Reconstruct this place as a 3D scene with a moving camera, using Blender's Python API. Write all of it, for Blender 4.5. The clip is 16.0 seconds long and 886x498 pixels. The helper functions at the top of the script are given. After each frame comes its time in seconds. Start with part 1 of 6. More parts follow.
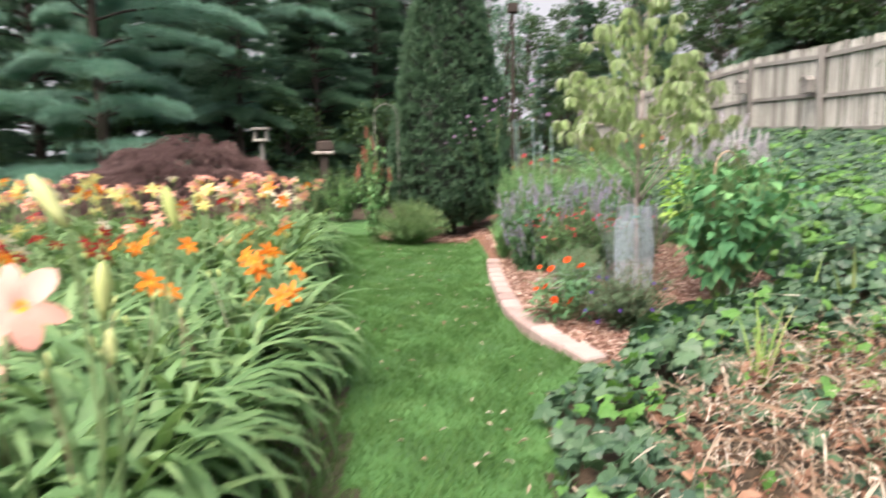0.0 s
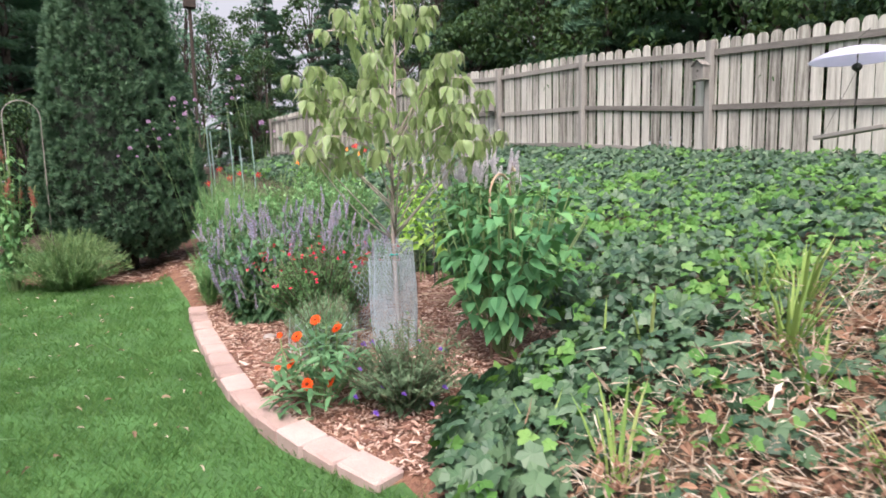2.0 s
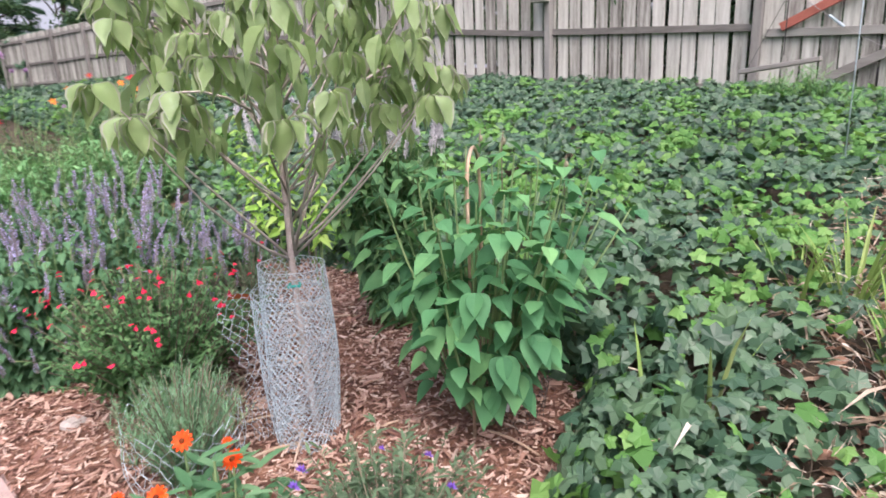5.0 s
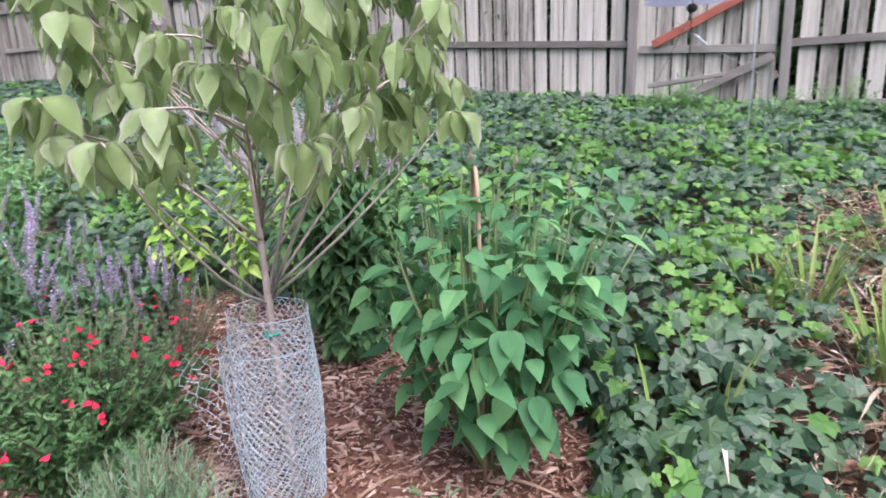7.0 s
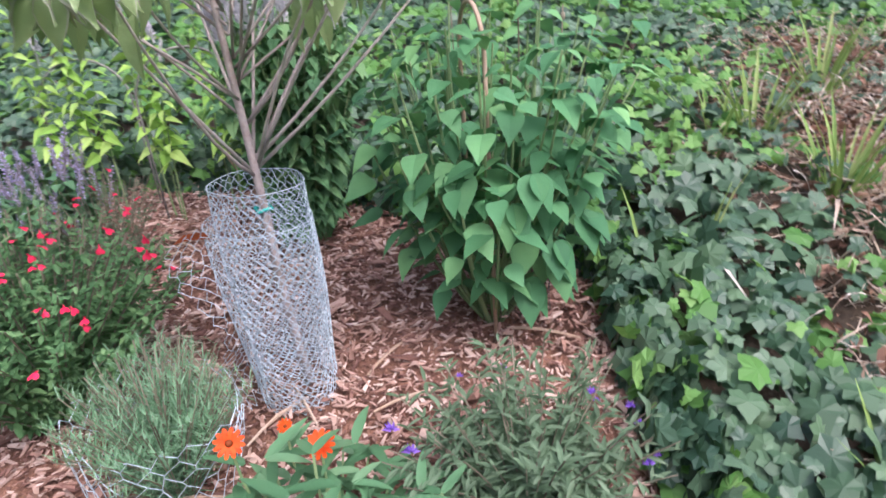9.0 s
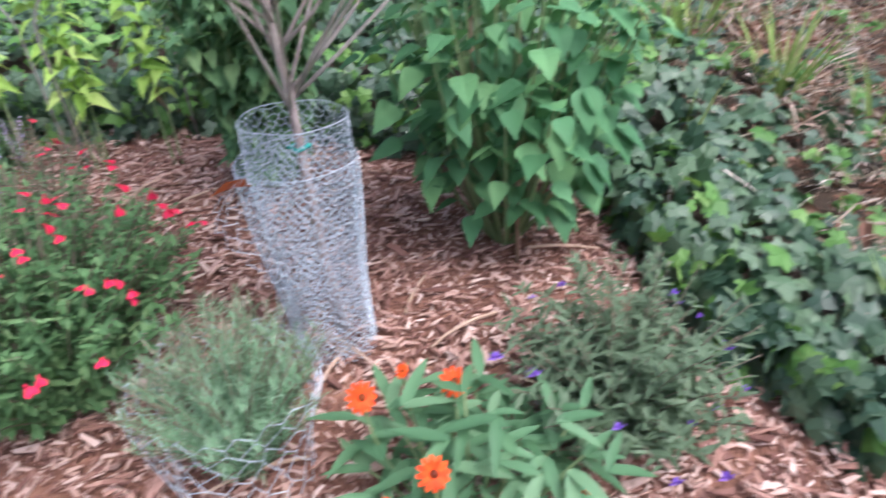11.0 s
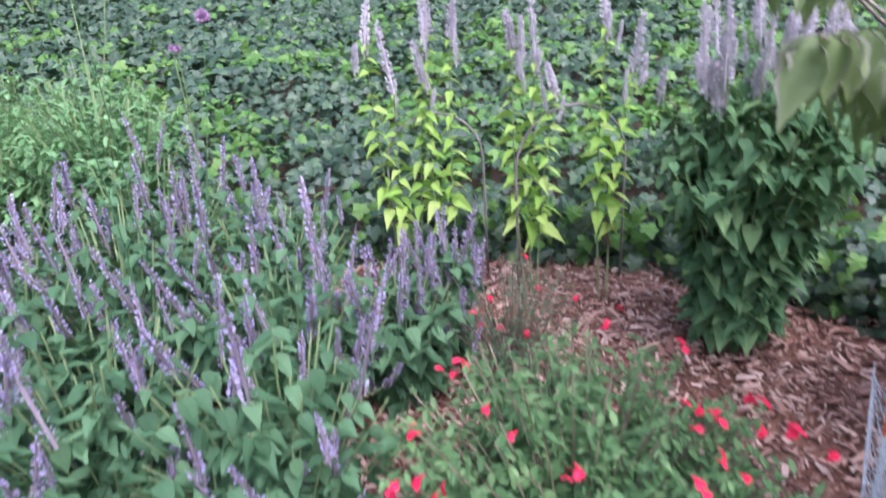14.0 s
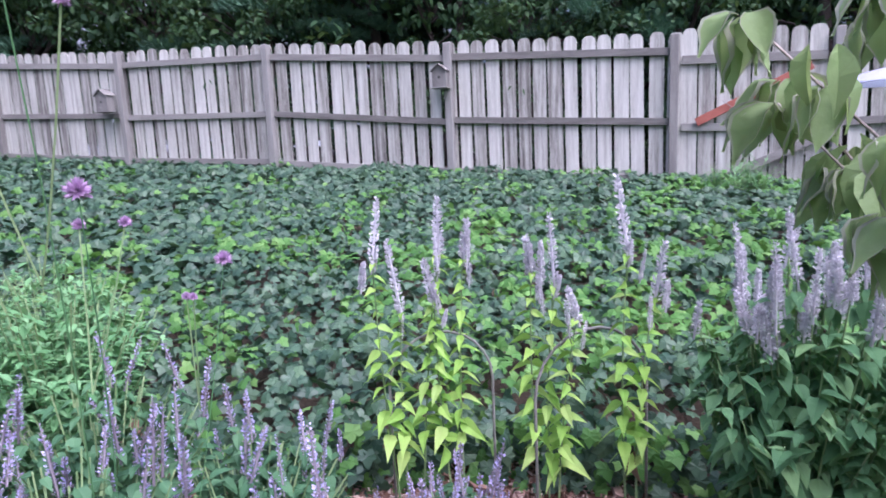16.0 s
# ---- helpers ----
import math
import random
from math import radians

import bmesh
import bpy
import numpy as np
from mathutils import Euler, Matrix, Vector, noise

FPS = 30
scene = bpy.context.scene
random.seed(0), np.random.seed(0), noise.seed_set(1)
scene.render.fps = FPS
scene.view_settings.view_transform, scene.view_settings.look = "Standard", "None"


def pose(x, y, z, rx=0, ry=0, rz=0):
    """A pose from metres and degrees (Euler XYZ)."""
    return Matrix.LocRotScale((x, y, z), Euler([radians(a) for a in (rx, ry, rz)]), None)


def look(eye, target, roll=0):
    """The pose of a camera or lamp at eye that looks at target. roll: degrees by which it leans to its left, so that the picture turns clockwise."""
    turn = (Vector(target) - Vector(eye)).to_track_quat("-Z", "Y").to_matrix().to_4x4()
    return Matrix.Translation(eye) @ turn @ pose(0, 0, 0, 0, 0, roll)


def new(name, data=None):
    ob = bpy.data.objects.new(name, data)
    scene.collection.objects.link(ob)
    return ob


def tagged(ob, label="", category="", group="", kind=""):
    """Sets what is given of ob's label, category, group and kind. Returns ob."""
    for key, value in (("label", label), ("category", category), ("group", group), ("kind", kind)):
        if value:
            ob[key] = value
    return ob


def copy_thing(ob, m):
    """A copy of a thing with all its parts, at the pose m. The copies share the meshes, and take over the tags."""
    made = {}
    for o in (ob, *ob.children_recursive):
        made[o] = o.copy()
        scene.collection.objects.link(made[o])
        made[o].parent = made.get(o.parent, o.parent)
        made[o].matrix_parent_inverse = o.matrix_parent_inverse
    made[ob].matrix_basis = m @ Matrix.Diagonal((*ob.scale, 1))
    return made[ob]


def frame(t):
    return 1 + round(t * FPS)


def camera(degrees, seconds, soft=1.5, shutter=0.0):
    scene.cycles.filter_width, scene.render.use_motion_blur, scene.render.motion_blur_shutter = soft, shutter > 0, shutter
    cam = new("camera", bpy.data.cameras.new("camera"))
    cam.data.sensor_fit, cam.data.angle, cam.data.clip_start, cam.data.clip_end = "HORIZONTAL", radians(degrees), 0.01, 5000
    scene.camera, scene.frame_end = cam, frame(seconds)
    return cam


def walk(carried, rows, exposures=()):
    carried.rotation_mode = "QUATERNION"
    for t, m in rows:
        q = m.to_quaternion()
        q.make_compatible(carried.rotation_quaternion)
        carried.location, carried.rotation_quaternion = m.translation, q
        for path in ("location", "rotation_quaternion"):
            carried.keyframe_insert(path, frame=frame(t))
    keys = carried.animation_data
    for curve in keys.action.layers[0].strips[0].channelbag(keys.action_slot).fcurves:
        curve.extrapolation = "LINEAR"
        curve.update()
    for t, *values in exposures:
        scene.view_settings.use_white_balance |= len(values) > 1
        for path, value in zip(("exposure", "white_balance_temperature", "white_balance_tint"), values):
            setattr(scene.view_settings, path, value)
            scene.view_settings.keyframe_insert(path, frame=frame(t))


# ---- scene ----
cam = camera(71.2, 16.0, soft=1.7, shutter=0.5)
PATH = [
    (0, (-0.066, -0.012, 1.105), (-0.027, 1.971, 0.845), -1.0),
    (0.5, (-0.034, 0.298, 1.159), (0.331, 2.253, 0.951), -0.4),
    (1, (-0.002, 0.583, 1.183), (0.612, 2.472, 0.954), 0.2),
    (1.5, (-0.073, 0.832, 1.205), (0.83, 2.604, 0.992), -0.6),
    (2, (-0.054, 1.106, 1.193), (0.91, 2.841, 0.945), -1.2),
    (2.5, (0.026, 1.376, 1.257), (1.021, 3.087, 0.967), -2.1),
    (3, (0.075, 1.594, 1.259), (1.16, 3.243, 0.938), -1.3),
    (3.5, (0.053, 1.81, 1.279), (1.307, 3.327, 0.923), -2.2),
    (4, (0.109, 2.033, 1.273), (1.431, 3.468, 0.835), -1.3),
    (4.2, (0.245, 2.132, 1.313), (1.56, 3.566, 0.85), -2.1),
    (6.3, (0.191, 2.807, 1.366), (1.809, 3.875, 0.872), -1.2),
    (6.5, (0.201, 2.835, 1.369), (1.823, 3.899, 0.882), -1.2),
    (7, (0.166, 2.92, 1.375), (1.851, 3.885, 0.894), -2.3),
    (7.5, (0.095, 2.991, 1.344), (1.843, 3.821, 0.842), -2.2),
    (8, (0.047, 3.057, 1.325), (1.803, 3.786, 0.704), -2.6),
    (8.5, (0.066, 3.145, 1.285), (1.786, 3.845, 0.541), -1.6),
    (8.7, (0.109, 3.197, 1.279), (1.814, 3.876, 0.484), -3.3),
    (10.8, (0.069, 3.696, 1.297), (1.738, 3.733, 0.195), -5.5),
    (10.9, (0.062, 3.726, 1.294), (1.75, 3.793, 0.224), -3.2),
    (11, (0.064, 3.743, 1.282), (1.745, 3.871, 0.206), -3.9),
    (11.5, (0.109, 3.885, 1.269), (1.748, 4.325, 0.211), -2.1),
    (12, (0.215, 4.059, 1.303), (1.802, 4.636, 0.231), -3.6),
    (12.5, (0.248, 4.171, 1.338), (1.812, 4.859, 0.299), -2.9),
    (13, (0.205, 4.344, 1.375), (1.796, 5.092, 0.421), -4.6),
    (13.2, (0.175, 4.379, 1.409), (1.744, 5.197, 0.477), -6.3),
    (13.5, (0.124, 4.482, 1.401), (1.739, 5.279, 0.531), -6.7),
    (14, (0.167, 4.576, 1.443), (1.823, 5.372, 0.654), -4.5),
    (14.2, (0.226, 4.617, 1.511), (1.908, 5.417, 0.783), -4.3),
    (14.3, (0.215, 4.603, 1.519), (1.922, 5.412, 0.863), -4.7),
    (14.5, (0.306, 4.65, 1.585), (2.043, 5.492, 1.06), -3.4),
    (15, (0.354, 4.685, 1.595), (2.125, 5.543, 1.24), -2.9),
    (15.5, (0.342, 4.764, 1.601), (2.158, 5.553, 1.317), -3.2),
    (16, (0.298, 4.841, 1.597), (2.157, 5.519, 1.305), -2.6),
]
walk(cam, [(t, look(eye, target, roll)) for t, eye, target, roll in PATH],
     [(0, 1.3, 6450, 17), (2, 1.14, 6200, 19), (4, 1.08, 6050, 21), (7, 1.06, 5750, 26), (11, 1.1, 5550, 27), (12.3, 1.16, 5500, 35), (14, 1.12, 5400, 34), (16, 1.07, 5200, 33)])

# ---- world and light ----
world = bpy.data.worlds.new("sky")
scene.world = world
world.use_nodes = True
wt = world.node_tree
sky = wt.nodes.new("ShaderNodeTexSky")
sky.sky_type = "NISHITA"
sky.sun_disc = False
sky.sun_elevation, sky.sun_rotation = radians(60), radians(214)
sky.air_density, sky.dust_density, sky.ozone_density = 0.9, 10.0, 0.0
wt.links.new(sky.outputs["Color"], wt.nodes["Background"].inputs["Color"])
wt.nodes["Background"].inputs["Strength"].default_value = 0.15
sun = new("sun", bpy.data.lights.new("sun", "SUN"))
sun.data.energy, sun.data.angle, sun.data.color = 0.8, radians(60), (1.0, 0.97, 0.92)
# pale cloud low in the sky, far behind the trees
cloud = bpy.data.materials.new("pale_overcast")
cloud.use_nodes = True
glow = cloud.node_tree.nodes.new("ShaderNodeEmission")
glow.inputs[0].default_value = (0.95, 0.97, 1.0, 1)
glow.inputs[1].default_value = 0.36
cloud.node_tree.links.new(glow.outputs[0], cloud.node_tree.nodes["Material Output"].inputs[0])
arc = [radians(90 + 7 * q) for q in range(-10, 11)]
cm = bpy.data.meshes.new("backdrop")
cm.from_pydata([(120 * math.cos(a), 120 * math.sin(a), z) for z in (-4, 50) for a in arc], [], [(q, q + 1, q + 22, q + 21) for q in range(20)])
cm.materials.append(cloud)
tagged(new("backdrop", cm), "pale overcast sky low behind the trees", "sky", kind="structure")
sun.matrix_world = look((-5.6, -8.3, 17.3), (0, 0, 0))

# ---- materials ----


def material(name):
    m = bpy.data.materials.new(name)
    m.use_nodes = True
    return m, m.node_tree.nodes, m.node_tree.links, m.node_tree.nodes["Principled BSDF"]


def ramp_node(nt, stops):
    r = nt.new("ShaderNodeValToRGB")
    el = r.color_ramp.elements
    while len(el) < len(stops):
        el.new(0.5)
    for e, (p, c) in zip(el, stops):
        e.position, e.color = p, (*c, 1)
    return r


def math_node(nt, lk, op, a, b):
    n = nt.new("ShaderNodeMath")
    n.operation = op
    for i, v in enumerate((a, b)):
        if isinstance(v, (int, float)):
            n.inputs[i].default_value = v
        else:
            lk.new(v, n.inputs[i])
    return n.outputs[0]


def random_value(nt, lk):
    """One random number for each loose piece of a mesh and for each object."""
    g, o = nt.new("ShaderNodeNewGeometry"), nt.new("ShaderNodeObjectInfo")
    return math_node(nt, lk, "FRACT", math_node(nt, lk, "ADD", g.outputs["Random Per Island"], o.outputs["Random"]), 0.0)


def position_noise(nt, lk, scale, detail=3.0, stretch=(1, 1, 1), local=False):
    g = nt.new("ShaderNodeTexCoord" if local else "ShaderNodeNewGeometry")
    mp = nt.new("ShaderNodeMapping")
    mp.inputs["Scale"].default_value = stretch
    lk.new(g.outputs["Object" if local else "Position"], mp.inputs["Vector"])
    n = nt.new("ShaderNodeTexNoise")
    n.inputs["Scale"].default_value, n.inputs["Detail"].default_value = scale, detail
    lk.new(mp.outputs[0], n.inputs["Vector"])
    return n.outputs["Fac"]


def bump_node(nt, lk, bsdf, height, strength, distance=0.01):
    b = nt.new("ShaderNodeBump")
    b.inputs["Strength"].default_value, b.inputs["Distance"].default_value = strength, distance
    lk.new(height, b.inputs["Height"])
    lk.new(b.outputs[0], bsdf.inputs["Normal"])


def foliage(name, stops, rough=0.5, trans=0.25, patch=3.0, patchy=0.35, glow=(0.25, 0.4, 0.08), gloss=0.2):
    m, nt, lk, b = material(name)
    stops = [(p, (c[0], c[1], c[2] * 1.2) if c[1] > c[0] else c) for p, c in stops]
    f = math_node(nt, lk, "ADD", math_node(nt, lk, "MULTIPLY", random_value(nt, lk), 1 - patchy),
                  math_node(nt, lk, "MULTIPLY", position_noise(nt, lk, patch), patchy))
    r = ramp_node(nt, stops)
    lk.new(f, r.inputs[0])
    lk.new(r.outputs[0], b.inputs["Base Color"])
    b.inputs["Roughness"].default_value = rough
    b.inputs["Specular IOR Level"].default_value = gloss
    bump_node(nt, lk, b, position_noise(nt, lk, 160, 2), 0.25, 0.004)
    if trans > 0:
        t = nt.new("ShaderNodeBsdfTranslucent")
        mx = nt.new("ShaderNodeMixRGB")
        mx.inputs[0].default_value = 0.4
        lk.new(r.outputs[0], mx.inputs[1])
        mx.inputs[2].default_value = (*glow, 1)
        lk.new(mx.outputs[0], t.inputs[0])
        s = nt.new("ShaderNodeMixShader")
        s.inputs[0].default_value = trans
        lk.new(b.outputs[0], s.inputs[1])
        lk.new(t.outputs[0], s.inputs[2])
        lk.new(s.outputs[0], nt["Material Output"].inputs[0])
    return m


def surface(name, stops, rough=0.8, scale=8.0, stretch=(1, 1, 1), rand=0.3, bump=0.4, fine=90.0, metal=0.0, local=False, depth=0.01):
    m, nt, lk, b = material(name)
    big, small = position_noise(nt, lk, scale, 4, stretch, local), position_noise(nt, lk, fine, 3, stretch, local)
    f = math_node(nt, lk, "ADD", math_node(nt, lk, "MULTIPLY", big, 0.65), math_node(nt, lk, "MULTIPLY", small, 0.35))
    f = math_node(nt, lk, "ADD", math_node(nt, lk, "MULTIPLY", f, 1 - rand), math_node(nt, lk, "MULTIPLY", random_value(nt, lk), rand))
    r = ramp_node(nt, stops)
    lk.new(f, r.inputs[0])
    lk.new(r.outputs[0], b.inputs["Base Color"])
    b.inputs["Roughness"].default_value, b.inputs["Metallic"].default_value = rough, metal
    if bump:
        bump_node(nt, lk, b, small, bump, depth)
    return m


GRASS = foliage("grass_blades", [(0.15, (0.031, 0.0888, 0.0196)), (0.5, (0.0621, 0.16, 0.0345)), (0.9, (0.151, 0.254, 0.0805))], 0.65, 0.3, 5.0, 0.6)
LAWN = surface("lawn_ground", [(0.25, (0.027, 0.0679, 0.0168)), (0.55, (0.0454, 0.136, 0.03)), (0.8, (0.0864, 0.173, 0.048))], 0.9, 2.5, rand=0, bump=0.8, fine=60)
SOIL = surface("bark_soil", [(0.25, (0.0612, 0.0286, 0.0184)), (0.5, (0.163, 0.0816, 0.051)), (0.75, (0.306, 0.174, 0.112))], 0.95, 12, rand=0, bump=1.0, fine=70, depth=0.02)
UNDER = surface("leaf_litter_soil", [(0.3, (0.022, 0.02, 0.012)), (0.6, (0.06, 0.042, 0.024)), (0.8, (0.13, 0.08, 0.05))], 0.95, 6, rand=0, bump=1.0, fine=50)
CHIP = surface("bark_chips", [(0.12, (0.117, 0.054, 0.0389)), (0.4, (0.277, 0.162, 0.119)), (0.66, (0.437, 0.308, 0.243)), (0.92, (0.603, 0.508, 0.432))], 0.85, 20, rand=0.72, bump=0.5, fine=150)
BRICK = surface("tumbled_concrete", [(0.2, (0.229, 0.166, 0.147)), (0.5, (0.339, 0.258, 0.233)), (0.8, (0.44, 0.363, 0.337))], 0.9, 7, rand=0.3, bump=0.5, fine=110)
FENCE = surface("weathered_wood", [(0.33, (0.0864, 0.0821, 0.0734)), (0.43, (0.248, 0.248, 0.221)), (0.53, (0.41, 0.421, 0.378)), (0.69, (0.583, 0.599, 0.551))], 0.85, 3.0, (7, 7, 0.35), 0.2, 0.4, 26)
POSTWOOD = surface("weathered_post_wood", [(0.22, (0.0919, 0.0883, 0.0805)), (0.5, (0.207, 0.206, 0.193)), (0.8, (0.306, 0.312, 0.293))], 0.88, 3.0, (4, 4, 0.5), 0.25, 0.4, 30)
RAIL = surface("weathered_rail_wood", [(0.22, (0.0843, 0.0811, 0.0722)), (0.5, (0.204, 0.201, 0.185)), (0.8, (0.309, 0.313, 0.289))], 0.88, 3.0, (4, 0.5, 4), 0.3, 0.4, 30)
REDWOOD = surface("faded_red_paint", [(0.3, (0.25, 0.075, 0.05)), (0.7, (0.42, 0.14, 0.1))], 0.7, 6, rand=0, bump=0.2)
WIRE = surface("galvanised_wire", [(0.3, (0.326, 0.41, 0.452)), (0.7, (0.489, 0.606, 0.66))], 0.5, 20, rand=0.3, bump=0, metal=0.15)
BLACKWIRE = surface("dark_wire", [(0.3, (0.03, 0.03, 0.03)), (0.7, (0.1, 0.1, 0.09))], 0.6, 20, rand=0, bump=0, metal=0.5)
BAMBOO = surface("pale_cane", [(0.3, (0.31, 0.218, 0.14)), (0.55, (0.447, 0.351, 0.259)), (0.8, (0.568, 0.494, 0.432))], 0.6, 9, rand=0.2, bump=0.2)
BARK = surface("smooth_grey_bark", [(0.25, (0.227, 0.178, 0.155)), (0.55, (0.452, 0.4, 0.374)), (0.8, (0.665, 0.628, 0.607))], 0.85, 14, rand=0.2, bump=0.4)
TRUNK = surface("rough_dark_bark", [(0.25, (0.02, 0.017, 0.014)), (0.6, (0.065, 0.052, 0.043)), (0.85, (0.12, 0.1, 0.085))], 0.95, 5, (1, 1, 0.3), 0.1, 0.9, 25, depth=0.04)
DOGLEAF = foliage("dogwood_leaf", [(0.06, (0.375, 0.208, 0.134)), (0.15, (0.21, 0.288, 0.108)), (0.45, (0.265, 0.386, 0.134)), (0.78, (0.364, 0.49, 0.222)), (0.97, (0.574, 0.71, 0.497))], 0.6, 0.48, 26, 0.5, (0.45, 0.55, 0.18))
DOGEDGE = foliage("pale_leaf_margin", [(0.1, (0.271, 0.306, 0.162)), (0.9, (0.402, 0.428, 0.297))], 0.6, 0.35, 26, 0.3, (0.6, 0.62, 0.4))
BIGLEAF = foliage("broad_green_leaf", [(0.1, (0.0448, 0.146, 0.056)), (0.55, (0.084, 0.235, 0.084)), (0.9, (0.179, 0.381, 0.123))], 0.6, 0.25, 12, 0.35, (0.2, 0.45, 0.1))
ZLEAF = foliage("zinnia_leaf", [(0.1, (0.055, 0.145, 0.055)), (0.6, (0.1, 0.225, 0.09)), (0.95, (0.175, 0.315, 0.14))], 0.55, 0.25)
REDLEAF = foliage("salvia_leaf_small", [(0.1, (0.0616, 0.148, 0.0482)), (0.6, (0.106, 0.23, 0.0739)), (0.95, (0.213, 0.358, 0.129))], 0.6, 0.25)
LAVLEAF = foliage("lavender_leaf", [(0.1, (0.109, 0.227, 0.0936)), (0.6, (0.178, 0.336, 0.158)), (0.95, (0.274, 0.444, 0.244))], 0.7, 0.2)
MOUNDLEAF = foliage("catmint_leaf", [(0.1, (0.0629, 0.11, 0.0502)), (0.6, (0.103, 0.171, 0.0809)), (0.95, (0.171, 0.245, 0.128))], 0.65, 0.25)
SALVIALEAF = foliage("salvia_leaf", [(0.1, (0.042, 0.112, 0.046)), (0.6, (0.078, 0.182, 0.073)), (0.95, (0.145, 0.285, 0.118))], 0.6, 0.25, 6, 0.4)
MINTLEAF = foliage("pale_mint_leaf", [(0.1, (0.11, 0.267, 0.0893)), (0.6, (0.176, 0.374, 0.131)), (0.95, (0.276, 0.477, 0.2))], 0.65, 0.3)
GOLDLEAF = foliage("golden_leaf", [(0.08, (0.21, 0.41, 0.063)), (0.5, (0.304, 0.525, 0.084)), (0.95, (0.462, 0.63, 0.168))], 0.5, 0.4, 4, 0.3, (0.5, 0.8, 0.1))
HYSSOPLEAF = foliage("hyssop_leaf", [(0.1, (0.0655, 0.168, 0.063)), (0.6, (0.127, 0.281, 0.099)), (0.95, (0.281, 0.468, 0.162))], 0.6, 0.25)
IVYOLD = foliage("ivy_leaf_old", [(0.08, (0.0207, 0.0552, 0.0275)), (0.55, (0.0437, 0.0966, 0.0449)), (0.95, (0.103, 0.172, 0.0816))], 0.45, 0.1, 1.2, 0.3, (0.1, 0.3, 0.05), 0.4)
IVYMID = foliage("ivy_leaf_mid", [(0.08, (0.0348, 0.0776, 0.0336)), (0.55, (0.058, 0.122, 0.0504)), (0.95, (0.101, 0.177, 0.0773))], 0.5, 0.15, 1.5, 0.3, (0.2, 0.4, 0.08), 0.3)
IVYNEW = foliage("ivy_leaf_new", [(0.05, (0.057, 0.158, 0.0333)), (0.55, (0.0997, 0.242, 0.0475)), (0.95, (0.19, 0.344, 0.0855))], 0.45, 0.28, 1.5, 0.3, (0.3, 0.55, 0.06))
LILYLEAF = foliage("daylily_leaf", [(0.05, (0.0698, 0.154, 0.048)), (0.6, (0.133, 0.254, 0.084)), (0.9, (0.225, 0.354, 0.128)), (0.99, (0.506, 0.401, 0.162))], 0.5, 0.25, 2, 0.3, gloss=0.3)
STEM = foliage("green_stem", [(0.1, (0.12, 0.2, 0.07)), (0.9, (0.26, 0.36, 0.14))], 0.6, 0.0)
GREYSTEM = foliage("woody_stem", [(0.1, (0.1, 0.085, 0.06)), (0.9, (0.26, 0.24, 0.17))], 0.8, 0.0)
DRY = foliage("dry_leaf", [(0.05, (0.143, 0.088, 0.056)), (0.35, (0.284, 0.207, 0.144)), (0.7, (0.459, 0.405, 0.322)), (0.98, (0.635, 0.625, 0.56))], 0.75, 0.15, 4, 0.3, (0.5, 0.38, 0.22))
LITTER = foliage("brown_leaf_litter", [(0.1, (0.09, 0.05, 0.032)), (0.5, (0.2, 0.115, 0.075)), (0.85, (0.32, 0.2, 0.135)), (0.98, (0.5, 0.27, 0.14))], 0.8, 0.1, 4, 0.3, (0.4, 0.25, 0.15))
BLADE = foliage("iris_blade", [(0.05, (0.125, 0.24, 0.048)), (0.6, (0.234, 0.352, 0.08)), (0.95, (0.39, 0.44, 0.16))], 0.5, 0.3)
YEW = foliage("yew_needle", [(0.1, (0.0374, 0.0891, 0.0452)), (0.6, (0.0806, 0.161, 0.0778)), (0.94, (0.159, 0.259, 0.12)), (0.995, (0.604, 0.374, 0.0984))], 0.65, 0.08, 3, 0.35, (0.1, 0.2, 0.05))
# near-black: shade deep in the yew crown, put into the colour
YEWCORE = surface("yew_shade_fill", [(0.3, (0.008, 0.015, 0.01)), (0.7, (0.025, 0.04, 0.025))], 0.95, 6, rand=0, bump=1.0, fine=25, depth=0.05)
PINE = foliage("pine_needle", [(0.1, (0.106, 0.236, 0.146)), (0.6, (0.228, 0.427, 0.273)), (0.95, (0.455, 0.683, 0.455))], 0.6, 0.2, 1, 0.3, (0.15, 0.35, 0.2))
WOODLEAF = foliage("woodland_leaf", [(0.1, (0.0164, 0.0451, 0.0164)), (0.6, (0.0369, 0.0861, 0.0287)), (0.95, (0.082, 0.156, 0.041))], 0.55, 0.2, 0.8, 0.45)
DARKCON = foliage("dark_conifer_needle", [(0.1, (0.0486, 0.11, 0.0616)), (0.6, (0.102, 0.207, 0.111)), (0.95, (0.203, 0.344, 0.169))], 0.65, 0.1, 0.8, 0.4, (0.1, 0.2, 0.05))
MAPLE = foliage("purple_maple_leaf", [(0.1, (0.075, 0.045, 0.042)), (0.6, (0.15, 0.1, 0.095)), (0.95, (0.26, 0.185, 0.17))], 0.65, 0.15, 2, 0.3, (0.25, 0.12, 0.1))


def petal(name, a, b, glow=None):
    return foliage(name, [(0.1, a), (0.9, b)], 0.55, 0.3, 20, 0.3, glow or b)


